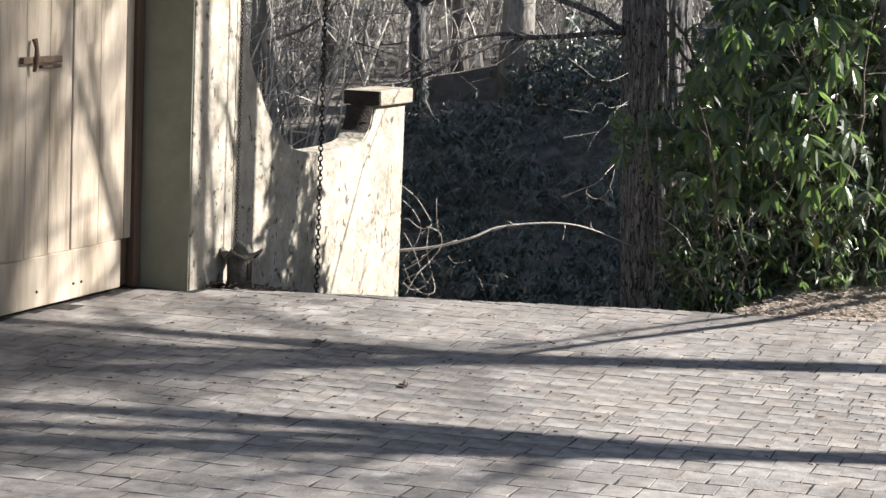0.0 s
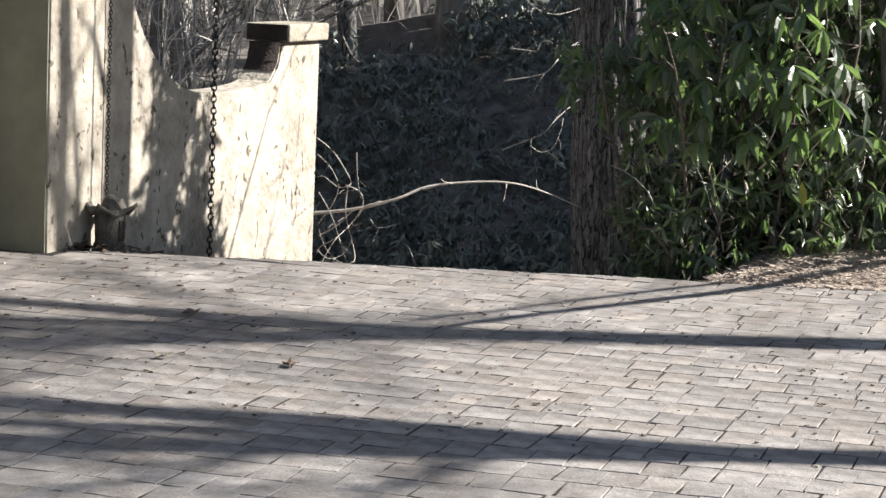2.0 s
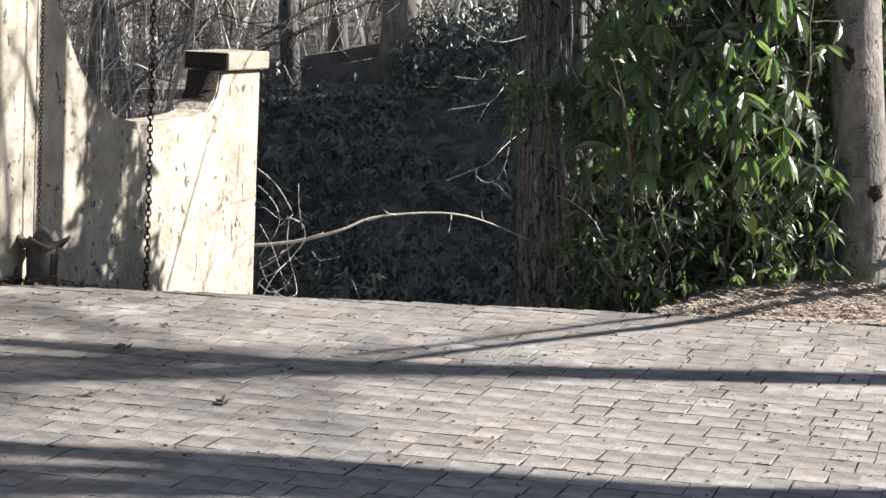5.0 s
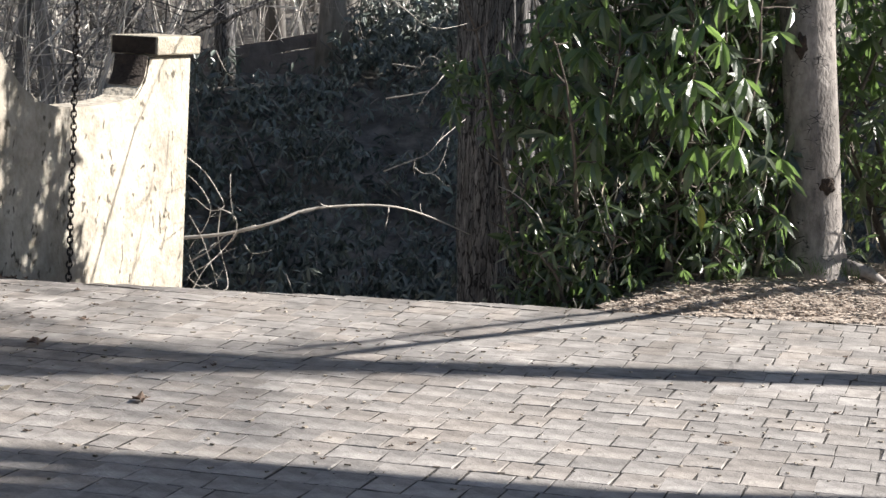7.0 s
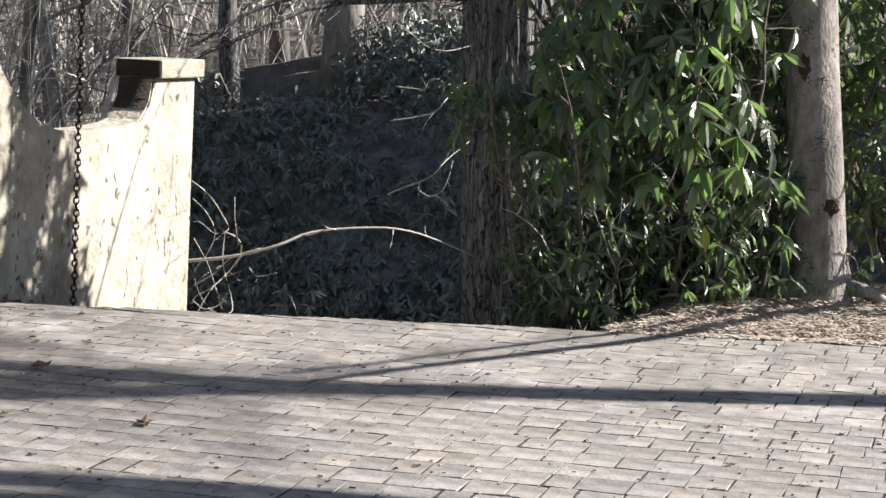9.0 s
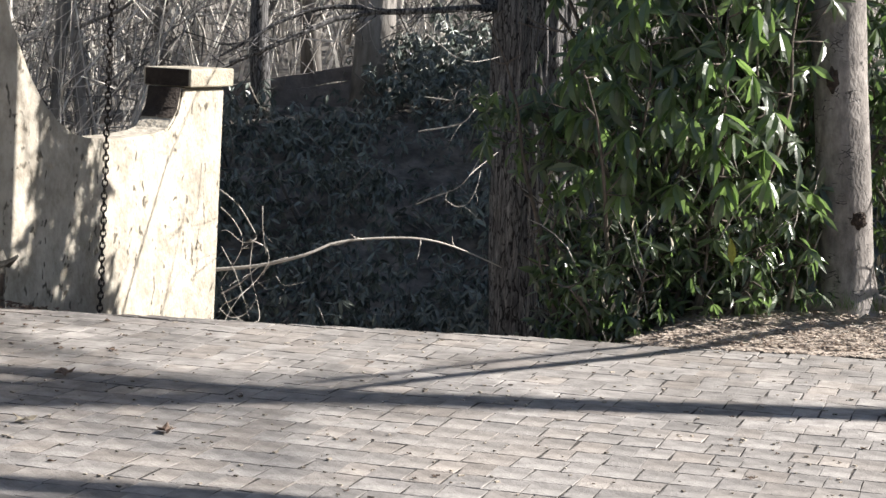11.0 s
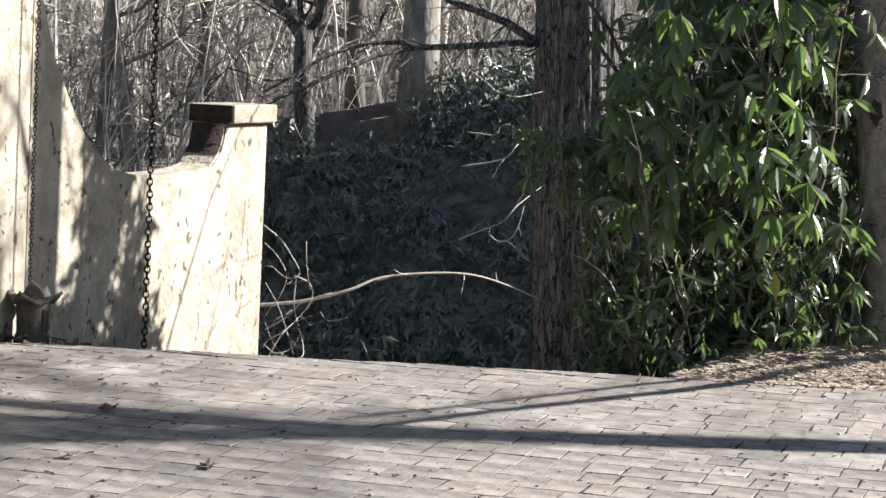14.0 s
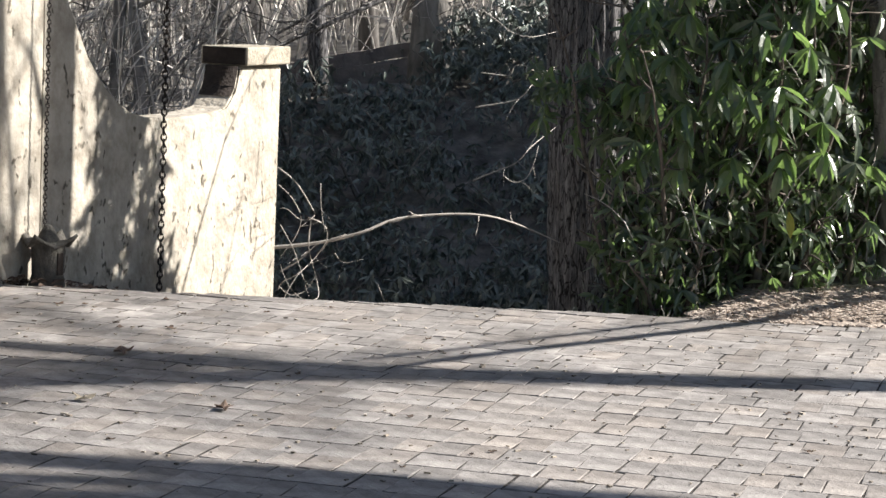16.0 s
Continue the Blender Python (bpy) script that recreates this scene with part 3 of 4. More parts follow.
shade_tree((8.6, 10.78, 0), 13, 0.185, 6.0, ((0.1, 0.52, 0.7), (-0.05, -0.62, 0.75)), 21, 17, 0.0)
shade_tree((9.2, 8.40, 0), 13, 0.17, 5.7, ((0.1, 0.42, 0.95), (-0.1, -0.12, 0.95), (0.1, 0.14, 0.6)), 22, 24, 0.0)
shade_tree((5.5, 14.2, land(5.5, 14.2)), 9.5, 0.11, 3.0, ((0.0, -0.85, 0.75), (-0.1, -0.6, 0.5)), 27, 13, 0.0)
shade_tree((3.55, 12.53, land(3.55, 12.53)), 11, 0.062, 8.0, ((0.1, 0.05, 0.8), (0.05, -0.12, 0.5)), 24, 0)
shade_tree((3.55, 12.745, land(3.55, 12.745)), 9, 0.032, 4.0, ((0.0, -0.09, 0.95),), 26, 0)
for k, (x, y) in enumerate(((14.0, 11.56), (14.6, 9.20), (15.5, 11.84))):
    bare_tree("shade_tree", (x, y, 0), 16, 0.17, M_BARK, 40 + k, limbs=95, first=0.68, label="large bare tree at the driveway's far side", wander=0.008)


def leaning_stem(at, tip, r, seed):
    rnd = random.Random(seed)
    s = thing("leaning_sapling", "thin bare sapling leaning over the driveway edge", "sapling", at)
    d = Vector(tip) - Vector(at)
    pts = [d * (i / 8) + Vector((0.02 * math.sin(i * 1.7 + seed), 0, 0)) - Vector((0, 0, 0.1 if i == 0 else 0)) for i in range(9)]
    g = Geo()
    g.tube(pts, [r * (1 - 0.045 * i) for i in range(9)], 6)
    part("stem", g.mesh("stem", M_BARK, True), s)


leaning_stem((2.75, 13.2, land(2.75, 13.2)), (4.3, 10.02, 3.4), 0.046, 1)
leaning_stem((2.95, 13.75, land(2.95, 13.75)), (4.5, 10.57, 3.4), 0.028, 2)

# ------------------------------------------------------------ rhododendron


def whorl(g, p, rnd, size, out):
    """A ring of drooping leaves round a shoot tip."""
    k = rnd.randint(3, 7)
    axis = (out + Vector((rnd.uniform(-1.2, 1.2), rnd.uniform(-1.2, 1.2), rnd.uniform(-0.6, 1.0)))).normalized()
    a = axis.orthogonal().normalized()
    b = axis.cross(a)
    turn = rnd.uniform(0, 6.28)
    for i in range(k):
        w = turn + 2 * math.pi * i / k + rnd.uniform(-0.6, 0.6)
        d = a * math.cos(w) + b * math.sin(w) + axis * rnd.uniform(-0.1, 0.6) + Vector((0, 0, rnd.uniform(-1.3, -0.35)))
        ln = size * rnd.uniform(0.5, 1.2)
        g.leaf(p, d, axis + Vector((0, 0, 0.4)), ln, ln * rnd.uniform(0.23, 0.34), rnd.uniform(0.05, 0.45), rnd.uniform(0.1, 0.5))


def rhododendron(at, radius, height, count, seed, label, singles=0, low=0.0, reach=0, scale=1.0, dry_share=0.2):
    rnd = random.Random(seed)
    t = thing("rhododendron", label, "shrub", at, group="rhododendrons by the drive")
    stems = Geo()
    g = Geo()
    tips = []
    for s in range(11):
        w = rnd.uniform(0, 6.28)
        base = Vector((0.16 * math.cos(w), 0.14 * math.sin(w), -0.08))
        way = Vector((math.cos(w) * rnd.uniform(0.05, 0.4), math.sin(w) * rnd.uniform(0.05, 0.4), 1))
        pts = bent(base, way, height * rnd.uniform(0.7, 1.0), 8, 0.22, rnd, 0.05)
        stem = Geo()
        stem.tube(pts, [0.020 * (1 - 0.1 * i) for i in range(9)], 6)
        for k in range(2, 9):
            for _ in range(2):
                sub = bent(pts[k], (rnd.uniform(-1, 1), rnd.uniform(-1, 1), rnd.uniform(-0.1, 0.7)), rnd.uniform(0.2, 0.5) * radius, 4, 0.25, rnd)
                stems.tube(sub, [0.008 * (1 - 0.15 * i) for i in range(5)], 4)
                if Vector((sub[-1].x, sub[-1].y)).length < radius * 1.05:
                    tips.append(sub[-1])
        part("stem", stem.mesh("stem", M_STEM, True), t)
    for _ in range(count):
        z = low + (height - low) * rnd.random() ** 0.9
        h = z / height
        lim = radius * (0.66 + 0.42 * math.sin(math.pi * min(1, h * 0.85 + 0.12)))
        lim *= math.sqrt(max(0.05, 1 - (max(0.0, h - 0.5) / 0.56) ** 2))
        w = rnd.uniform(0, 6.28)
        q = lim * math.sqrt(rnd.uniform(0.25, 1.0)) * (1 + 0.22 * noise.noise(Vector((math.cos(w) * 2, math.sin(w) * 2, z * 2 + seed))))
        if noise.noise(Vector((math.cos(w) * q * 2.4 + seed, math.sin(w) * q * 2.4, z * 2.4))) > 0.16:
            continue
        p = Vector((q * math.cos(w), q * math.sin(w), z))
        whorl(g, p, rnd, scale * rnd.uniform(0.11, 0.16) * (0.8 + 0.28 * min(z, 2.2)), Vector((math.cos(w), math.sin(w), 0.3)))
        if rnd.random() < 0.25:
            stems.tube(bent(p, (-math.cos(w), -math.sin(w), -0.5), 0.25, 3, 0.2, rnd), [0.004] * 4, 3)
    for _ in range(reach):
        p = Vector((rnd.uniform(-1.22, -0.65), rnd.uniform(-0.1, 0.4), rnd.gauss(1.05, 0.13)))
        whorl(g, p, rnd, rnd.uniform(0.09, 0.13), Vector((-1, -0.3, 0.2)))
        if rnd.random() < 0.3:
            stems.tube([p, p.lerp(Vector((-0.4, 0.2, 1.0)), 0.5) + Vector((0, 0, -0.04)), Vector((-0.4, 0.2, 1.0))], [0.003, 0.005, 0.007], 4)
    pale = Geo()
    for _ in range(int(26 * height)):
        w, z = rnd.uniform(0, 6.28), height * 0.75 * rnd.random()
        lim = radius * rnd.uniform(0.2, 0.9)
        pale.tube(bent((lim * math.cos(w), lim * math.sin(w), z), (rnd.uniform(-0.7, 0.7), rnd.uniform(-0.7, 0.7), 1), rnd.uniform(0.15, 0.5), 4, 0.3, rnd), [0.0045, 0.004, 0.0035, 0.003, 0.002], 4)
    part("pale_twig_tangle", pale.mesh("pale_twig_tangle", M_TWIG, True), t, "bleached bare twigs inside the shrub", kind="stuff")
    for p in tips:
        whorl(g, p, rnd, 0.15 * scale, Vector((p.x, p.y, 0.5)))
    dry = Geo()
    for _ in range(int(count * dry_share)):
        w, z = rnd.uniform(0, 6.28), height * rnd.random()
        lim = radius * rnd.uniform(0.3, 0.95)
        dry.leaf(Vector((lim * math.cos(w), lim * math.sin(w), z)), Vector((rnd.uniform(-1, 1), rnd.uniform(-1, 1), -1.5)), Vector((rnd.uniform(-1, 1), rnd.uniform(-1, 1), 0.3)), rnd.uniform(0.04, 0.09), rnd.uniform(0.012, 0.026), 0.3, 0.6)
    part("dry_leaf_scatter", dry.mesh("dry_leaf_scatter", M_DRYLEAF), t, "pale dried leaves caught in the branches", kind="stuff")
    part("twig_tangle", stems.mesh("twig_tangle", M_STEM, True), t, "tangled grey-brown twigs", kind="stuff")
    part("foliage", g.mesh("foliage", M_LEAF, False), t, "glossy dark green drooping leaves", kind="stuff")
    if singles:
        kinds = []
        for i in range(4):
            q = Geo()
            q.leaf(Vector((0, 0, 0)), Vector((0, 1, 0)), Vector((0, 0, 1)), 0.175, 0.052 + 0.003 * i, 0.1 + 0.1 * i, 0.2 + 0.1 * i)
            kinds.append(q.mesh("leaf", M_LEAF_ONE))
        for _ in range(singles // 6):
            z = rnd.uniform(0.7, height * 0.85)
            lim = radius * (0.72 + 0.42 * math.sin(math.pi * min(1, z / height * 0.85 + 0.12)))
            w = rnd.uniform(math.pi * 1.2, math.pi * 1.68)
            p = Vector((lim * math.cos(w), lim * math.sin(w), z))
            if at[0] + p.x > 1.68:
                continue
            for i in range(6):
                l = part("leaf", kinds[i % 4], t)
                l.matrix_local = pose(*p, rnd.uniform(-75, -20), rnd.uniform(-25, 25), 60 * i + rnd.uniform(-20, 20))
    return t


rhododendron((1.17, 12.9, land(1.17, 12.9)), 0.78, 2.4, 560, 31, "rhododendron with glossy drooping leaves beside the oak", 276, reach=80, scale=0.95)
rhododendron((1.66, 13.55, land(1.66, 13.55)), 0.66, 3.2, 740, 32, "tall sunlit rhododendron behind the smooth-barked tree", 294, 0.2, scale=1.0)
rhododendron((2.95, 13.75, land(2.95, 13.75)), 0.75, 2.3, 440, 33, "sunlit rhododendron at the mulch bed's far side", 0, 0.1, scale=1.1)
rhododendron((1.75, 13.62, land(1.75, 13.62)), 0.40, 5.0, 620, 34, "shaded rhododendron deep in the thicket", 0)
rhododendron((0.74, 12.42, land(0.74, 12.42) - 0.05), 0.38, 0.85, 130, 35, "low rhododendron shoots at the drive's edge", 0, scale=0.75, dry_share=0.7)
rhododendron((1.30, 12.62, land(1.3, 12.62)), 0.36, 0.6, 50, 37, "low drooping rhododendron branches over the mulch", 0, scale=0.75, dry_share=0.8)
rhododendron((0.68, 12.88, land(0.68, 12.88)), 0.34, 2.1, 190, 36, "open rhododendron branches hanging before the oak", 0, 0.25, scale=0.85, dry_share=1.2)
rhododendron((1.62, 12.82, land(1.62, 12.82)), 0.34, 0.85, 100, 38, "low leafy rhododendron branches beside the smooth-barked tree", 0, scale=0.8, dry_share=0.5)


yellow = Geo()
yellow.leaf(Vector((0, 0, 0)), Vector((0.15, -0.1, -1)), Vector((0.2, -1, 0.1)), 0.15, 0.05, 0.15, 0.3)
o = new("yellowed_leaf", yellow.mesh("yellowed_leaf", M_YELLOW))
o.location = (1.38, 12.22, 0.52)
tagged(o, "single yellowed leaf hanging from the rhododendron", "leaf")


# ------------------------------------------------------------ unseen evergreens added for shade, and the dark bank


def evergreen(at, height, radius, count, seed):
    rnd = random.Random(seed)
    t = thing("evergreen_tree", "dense unseen evergreen tree added to shade the bank", "tree", at, group="evergreens beside the slope")
    part("trunk", Geo().tube([(0, 0, -0.5), (0, 0, height * 0.5), (0.05, 0, height)], [0.2, 0.13, 0.02], 8).mesh("trunk", M_OAK, True), t)
    g = Geo()
    for _ in range(count):
        h = rnd.random() ** 0.8
        lim = radius * (1.0 - 0.5 * h * h)
        w = rnd.uniform(0, 6.28)
        q = lim * math.sqrt(rnd.random())
        p = Vector((q * math.cos(w), q * math.sin(w), height * (0.04 + 0.95 * h)))
        g.leaf(p, Vector((math.cos(w + rnd.uniform(-1, 1)), math.sin(w + rnd.uniform(-1, 1)), rnd.uniform(-0.5, 0.3))), Vector((0, 0, 1)), rnd.uniform(0.35, 0.6), rnd.uniform(0.16, 0.28), 0.3, 0.2)
    part("crown", g.mesh("crown", M_SHRUB), t, kind="stuff")
    return t


# out of view at the right, added only to block sun from the bank
for i, (x, y, h, r) in enumerate(((6.5, 19.4, 7.4, 1.7), (6.6, 20.2, 7.6, 1.9), (5.6, 16.9, 4.5, 1.0), (9.2, 20.4, 8.2, 2.0))):
    evergreen((x, y, land(x, y)), h, r, 3000, 50 + i)


def bank_shrub(seed):
    rnd = random.Random(seed)
    t = thing("bank_shrub", "dark leafy evergreen shrub on the shaded bank", "shrub", (0, 0, -50), group="shrubs on the far bank")
    g = Geo()
    for _ in range(4):
        w = rnd.uniform(0, 6.28)
        pts = bent((0, 0, -0.1), (math.cos(w), math.sin(w), 1.1), 0.8, 4, 0.2, rnd)
        s = Geo()
        s.tube(pts, [0.014, 0.012, 0.01, 0.007, 0.004], 4)
        part("stem", s.mesh("stem", M_BARK, True), t)
    for _ in range(190):
        w, el, q = rnd.uniform(0, 6.28), rnd.uniform(-0.1, 1.5), rnd.uniform(0.55, 1.0)
        q *= 1 + 0.35 * noise.noise(Vector((math.cos(w) * 2 + seed, math.sin(w) * 2, el * 2)))
        p = Vector((0.72 * q * math.cos(w) * math.cos(el), 0.72 * q * math.sin(w) * math.cos(el), 0.62 * q * math.sin(el)))
        whorl(g, p, rnd, 0.085, p.normalized())
    part("foliage", g.mesh("foliage", M_SHRUB), t, kind="stuff")
    return t


kinds = [bank_shrub(60 + i) for i in range(4)]
rnd = random.Random(9)
spots = []
for j in range(9):
    for i in range(9):
        x, y = -4.6 + 0.9 * i + rnd.uniform(-0.3, 0.3) + (0.4 if j % 2 else 0), 15.9 + 0.66 * j + rnd.uniform(-0.2, 0.2)
        if y > 20.6 and x < -0.4 or x < -2.45 - 0.08 * (y - 16) or (abs(x - 0.3) < 0.5 and y < 16.0):
            continue
        if -2.75 < x < -0.98 and y > 19.5:
            continue
        if y < 16.75 and x < 0.1:
            continue
        spots.append((x, y, rnd.uniform(0.75, 1.2), rnd.uniform(0, 360)))
spots += [(-2.55, 20.55, 1, 80), (-2.1, 20.62, 1, 10), (-1.6, 20.6, 1, 150), (-1.15, 20.62, 1, 300), (-1.7, 20.05, 1, 33), (-2.25, 20.1, 1, 110), (-1.2, 20.15, 1, 200), (-0.65, 20.7, 1, 140), (-0.75, 21.25, 1, 250), (-0.45, 21.3, 1, 200), (0.1, 21.6, 1, 20), (-0.1, 22.3, 1, 250), (0.75, 21.5, 1, 300)]
for i, (x, y, s, a) in enumerate(spots):
    m = pose(x, y, land(x, y) - 0.04 + (0.12 if y > 21.2 else -0.42 if y > 20.5 and x < -1.1 else -0.25 if y > 20 and x < -1.15 else 0), 0, 0, a) @ Matrix.Diagonal((s, s, s, 1))
    if i < 4:
        kinds[i].matrix_world = m
    else:
        copy_thing(kinds[i % 4], m)


def terrace():
    """A low earth and timber edge on top of the bank."""
    t = thing("terrace_edge", "grey weathered timber edging along the top of the shaded bank", "retaining wall", kind="structure")
    for dy, z0, z1, cuts in ((0.0, -0.55, -0.13, (-3.0, -1.14)), (0.06, -0.13, 0.0, (-3.0, -1.9, -1.14))):
        for x0, x1 in zip(cuts, cuts[1:]):
            za, zb = 1.17 + 0.214 * (x0 + 1.133), 1.17 + 0.214 * (x1 + 1.133)
            g = Geo()
            y0, y1 = 21.2 + dy, 21.5 + dy
            n = 9
            for k in range(n):
                f = k / (n - 1)
                x, z = lerp(x0, x1 - 0.004, f), lerp(za, zb, f) + 0.018 * noise.noise(Vector((x0 + 3 * f, dy * 30, z1)))
                g.v += [(x, y0 + 0.02 * noise.noise(Vector((x * 3, z0, 2))), z + z0), (x, y1, z + z0), (x, y1, z + z1), (x, y0 + 0.02 * noise.noise(Vector((x * 3, z1, 5))), z + z1)]
            g.f = [(4 * k + a, 4 * k + 4 + a, 4 * k + 4 + (a + 1) % 4, 4 * k + (a + 1) % 4) for k in range(n - 1) for a in range(4)] + [(0, 1, 2, 3), (4 * n - 1, 4 * n - 2, 4 * n - 3, 4 * n - 4)]
            d = g.mesh("timber", M_TERRACE, False)
            bm = bmesh.new()
            bm.from_mesh(d)
            bmesh.ops.recalc_face_normals(bm, faces=bm.faces)
            bm.to_mesh(d)
            bm.free()
            part("timber", d, t)


terrace()

# ------------------------------------------------------------ the wood beyond
bare_tree("bare_tree", (-1.08, 21.2, land(-1.08, 21.2)), 12, 0.185, M_BARK, 70, limbs=10, first=0.35, label="thick straight grey-brown trunk at the top of the bank", sides=14, wander=0.01)


def forked_tree():
    t = thing("forked_tree", "dark forked bare tree at the top of the bank", "tree", FORK[0][0])
    o = t.location
    rnd = random.Random(8)
    for name, r, line in zip(("trunk", "limb", "limb", "limb"), (0.105, 0.06, 0.06, 0.03), FORK):
        pts = [Vector(p) - o for p in line]
        g = Geo()
        g.tube(pts, [r * (1 - 0.3 * i / len(pts)) for i in range(len(pts))], 10, 0.06, rnd)
        part(name, g.mesh(name, M_OAK, True), t)
        if name == "trunk":
            foot = pts[0] + (pts[0] - pts[1]).normalized() * 0.6
            part("stump", Geo().tube([foot, pts[0]], [r * 1.25, r], 10).mesh("stump", M_OAK, True), t)
        if name == "limb":
            for _ in range(5):
                part("twig", Geo().tube(bent(pts[-1].lerp(pts[0], rnd.random()), (rnd.uniform(-1, 1), rnd.uniform(-0.5, 0.5), rnd.uniform(0, 1)), rnd.uniform(0.5, 1.2), 5, 0.3, rnd), [0.018, 0.015, 0.012, 0.009, 0.006, 0.003], 5).mesh("twig", M_OAK, True), t)


FORK = (
    [(-2.08, 20.90, 0.60), (-2.10, 20.90, 0.97), (-2.13, 20.90, 1.33), (-2.14, 20.90, 1.62), (-2.13, 20.90, 1.80)],
    [(-2.14, 20.90, 1.67), (-2.23, 20.90, 1.80), (-2.34, 20.90, 1.92), (-2.43, 20.90, 2.15), (-2.50, 20.90, 2.45)],
    [(-2.12, 20.90, 1.75), (-2.00, 20.90, 1.86), (-1.93, 20.90, 2.07), (-1.87, 20.90, 2.39), (-1.86, 20.90, 2.65)],
    [(-2.14, 20.90, 1.70), (-2.18, 20.90, 1.96), (-2.21, 20.90, 2.21), (-2.25, 20.90, 2.57)])
forked_tree()
rnd = random.Random(14)
for i in range(130):
    y = 22.8 + 26 * rnd.random() ** 1.25
    x = rnd.uniform(-0.36 * y, 0.24 * y)
    pale = rnd.random() < 0.45
    bare_tree("bare_tree", (x, y, land(x, y)), rnd.uniform(6, 11), rnd.uniform(0.025, 0.10), M_PALE if pale else M_BARK, 100 + i, (rnd.uniform(-0.14, 0.14), rnd.uniform(-0.1, 0.1)),
              limbs=rnd.randint(8, 14), first=0.04, label="slender pale-barked bare tree in the wood" if pale else "slender grey bare tree in the winter wood", sides=6, wander=0.07)
for j in range(7):
    g = Geo()
    for _ in range(480):
        y = 21.9 + 3.2 * j + rnd.uniform(0, 3.4)
        x = rnd.uniform(-0.37 * y, 0.25 * y)
        pts = bent((x, y, land(x, y) - 0.05), (rnd.uniform(-0.45, 0.45), rnd.uniform(-0.4, 0.4), 1), rnd.uniform(0.8, 4.0), 5, 0.2, rnd)
        r = 0.004 + 0.02 * rnd.random() ** 2
        g.tube(pts, [r * (1 - 0.15 * k) for k in range(6)], 3)
        for k in (2, 3, 4):
            g.tube(bent(pts[k], (rnd.uniform(-1, 1), rnd.uniform(-1, 1), rnd.uniform(-0.2, 0.9)), rnd.uniform(0.3, 0.8), 3, 0.3, rnd), [r * 0.6, r * 0.5, r * 0.4, r * 0.3], 3)
    tagged(new("brushwood", g.mesh("brushwood", M_BRUSH)), "tangled grey-brown winter brushwood on the forest floor", "brush", kind="stuff")

g = Geo()
for _ in range(520):
    y = rnd.uniform(16.5, 22.0)
    x = rnd.uniform(-0.36 * y, -2.7 - 0.09 * (y - 16))
    pts = bent((x, y, land(x, y) - 0.05), (rnd.uniform(-0.4, 0.4), rnd.uniform(-0.3, 0.3), 1), rnd.uniform(1.2, 4.2), 6, 0.2, rnd)
    r = 0.004 + 0.014 * rnd.random() ** 2
    g.tube(pts, [r * (1 - 0.13 * k) for k in range(7)], 4)
    for k in (2, 3, 4, 5):
        g.tube(bent(pts[k], (rnd.uniform(-1, 1), rnd.uniform(-1, 1), rnd.uniform(-0.2, 0.9)), rnd.uniform(0.3, 0.9), 4, 0.3, rnd), [r * 0.6, r * 0.5, r * 0.4, r * 0.3, r * 0.2], 3)
tagged(new("brushwood", g.mesh("brushwood", M_BRUSH)), "tangled grey-brown winter brushwood behind the stucco wall", "brush", kind="stuff")
for i in range(9):
    y = rnd.uniform(18.5, 22.5)
    x = rnd.uniform(-0.30 * y, -2.9 - 0.09 * (y - 16))
    bare_tree("bare_tree", (x, y, land(x, y)), rnd.uniform(6, 9), rnd.uniform(0.03, 0.07), M_PALE if i % 3 == 0 else M_BARK, 300 + i, (rnd.uniform(-0.12, 0.12), 0), limbs=10, first=0.05, label="thin bare tree behind the stucco wall", sides=6, wander=0.07)

# ------------------------------------------------------------ branches and brambles past the crest


def dead_branch(name, pts, r, label, side=(), tip=0.35):
    o = Vector(pts[0])
    b = thing(name, label, "branch", o)
    fine = []
    q = [Vector(p) - o for p in pts]
    for i in range(len(q) - 1):
        a, c = q[max(0, i - 1)], q[min(len(q) - 1, i + 2)]
        for s in range(4):
            t = s / 4
            fine.append(0.5 * (2 * q[i] + (q[i + 1] - a) * t + (2 * a - 5 * q[i] + 4 * q[i + 1] - c) * t * t + (3 * q[i] - a - 3 * q[i + 1] + c) * t ** 3))
    fine.append(q[-1])
    n = len(fine) - 1
    part("stem", Geo().tube(fine, [r * (1 - (1 - tip) * i / n) for i in range(n + 1)], 7).mesh("stem", M_TWIG, True), b)
    rnd = random.Random(len(pts) * 7 + int(abs(o.x) * 100))
    for s in side:
        k = int(s * n)
        tw = bent(fine[k], (rnd.uniform(-0.6, 0.6), rnd.uniform(-0.6, 0.2), rnd.uniform(-1, 0.6)), rnd.uniform(0.08, 0.22), 4, 0.3, rnd)
        part("twig", Geo().tube(tw, [r * 0.4, r * 0.35, r * 0.3, r * 0.22, r * 0.15], 5).mesh("twig", M_TWIG, True), b)
    return b


dead_branch("fallen_branch", [(-1.83, 15.30, -0.17), (-1.48, 15.30, -0.12), (-1.17, 15.30, -0.03), (-0.95, 15.40, 0.06), (-0.60, 15.50, 0.10), (-0.33, 15.60, 0.09), (-0.09, 15.80, 0.01), (0.18, 15.95, -0.11)], 0.0135, "bleached fallen branch arching over the slope", (0.2, 0.4, 0.5, 0.7, 0.85))
dead_branch("bramble_stem", [(-1.76, 15.25, 0.39), (-1.64, 15.25, 0.30), (-1.54, 15.25, 0.16), (-1.50, 15.25, 0.07), (-1.59, 15.25, 0.04), (-1.69, 15.25, 0.11), (-1.74, 15.25, 0.11)], 0.0053, "pale dry bramble stem beside the pier", (0.5,))
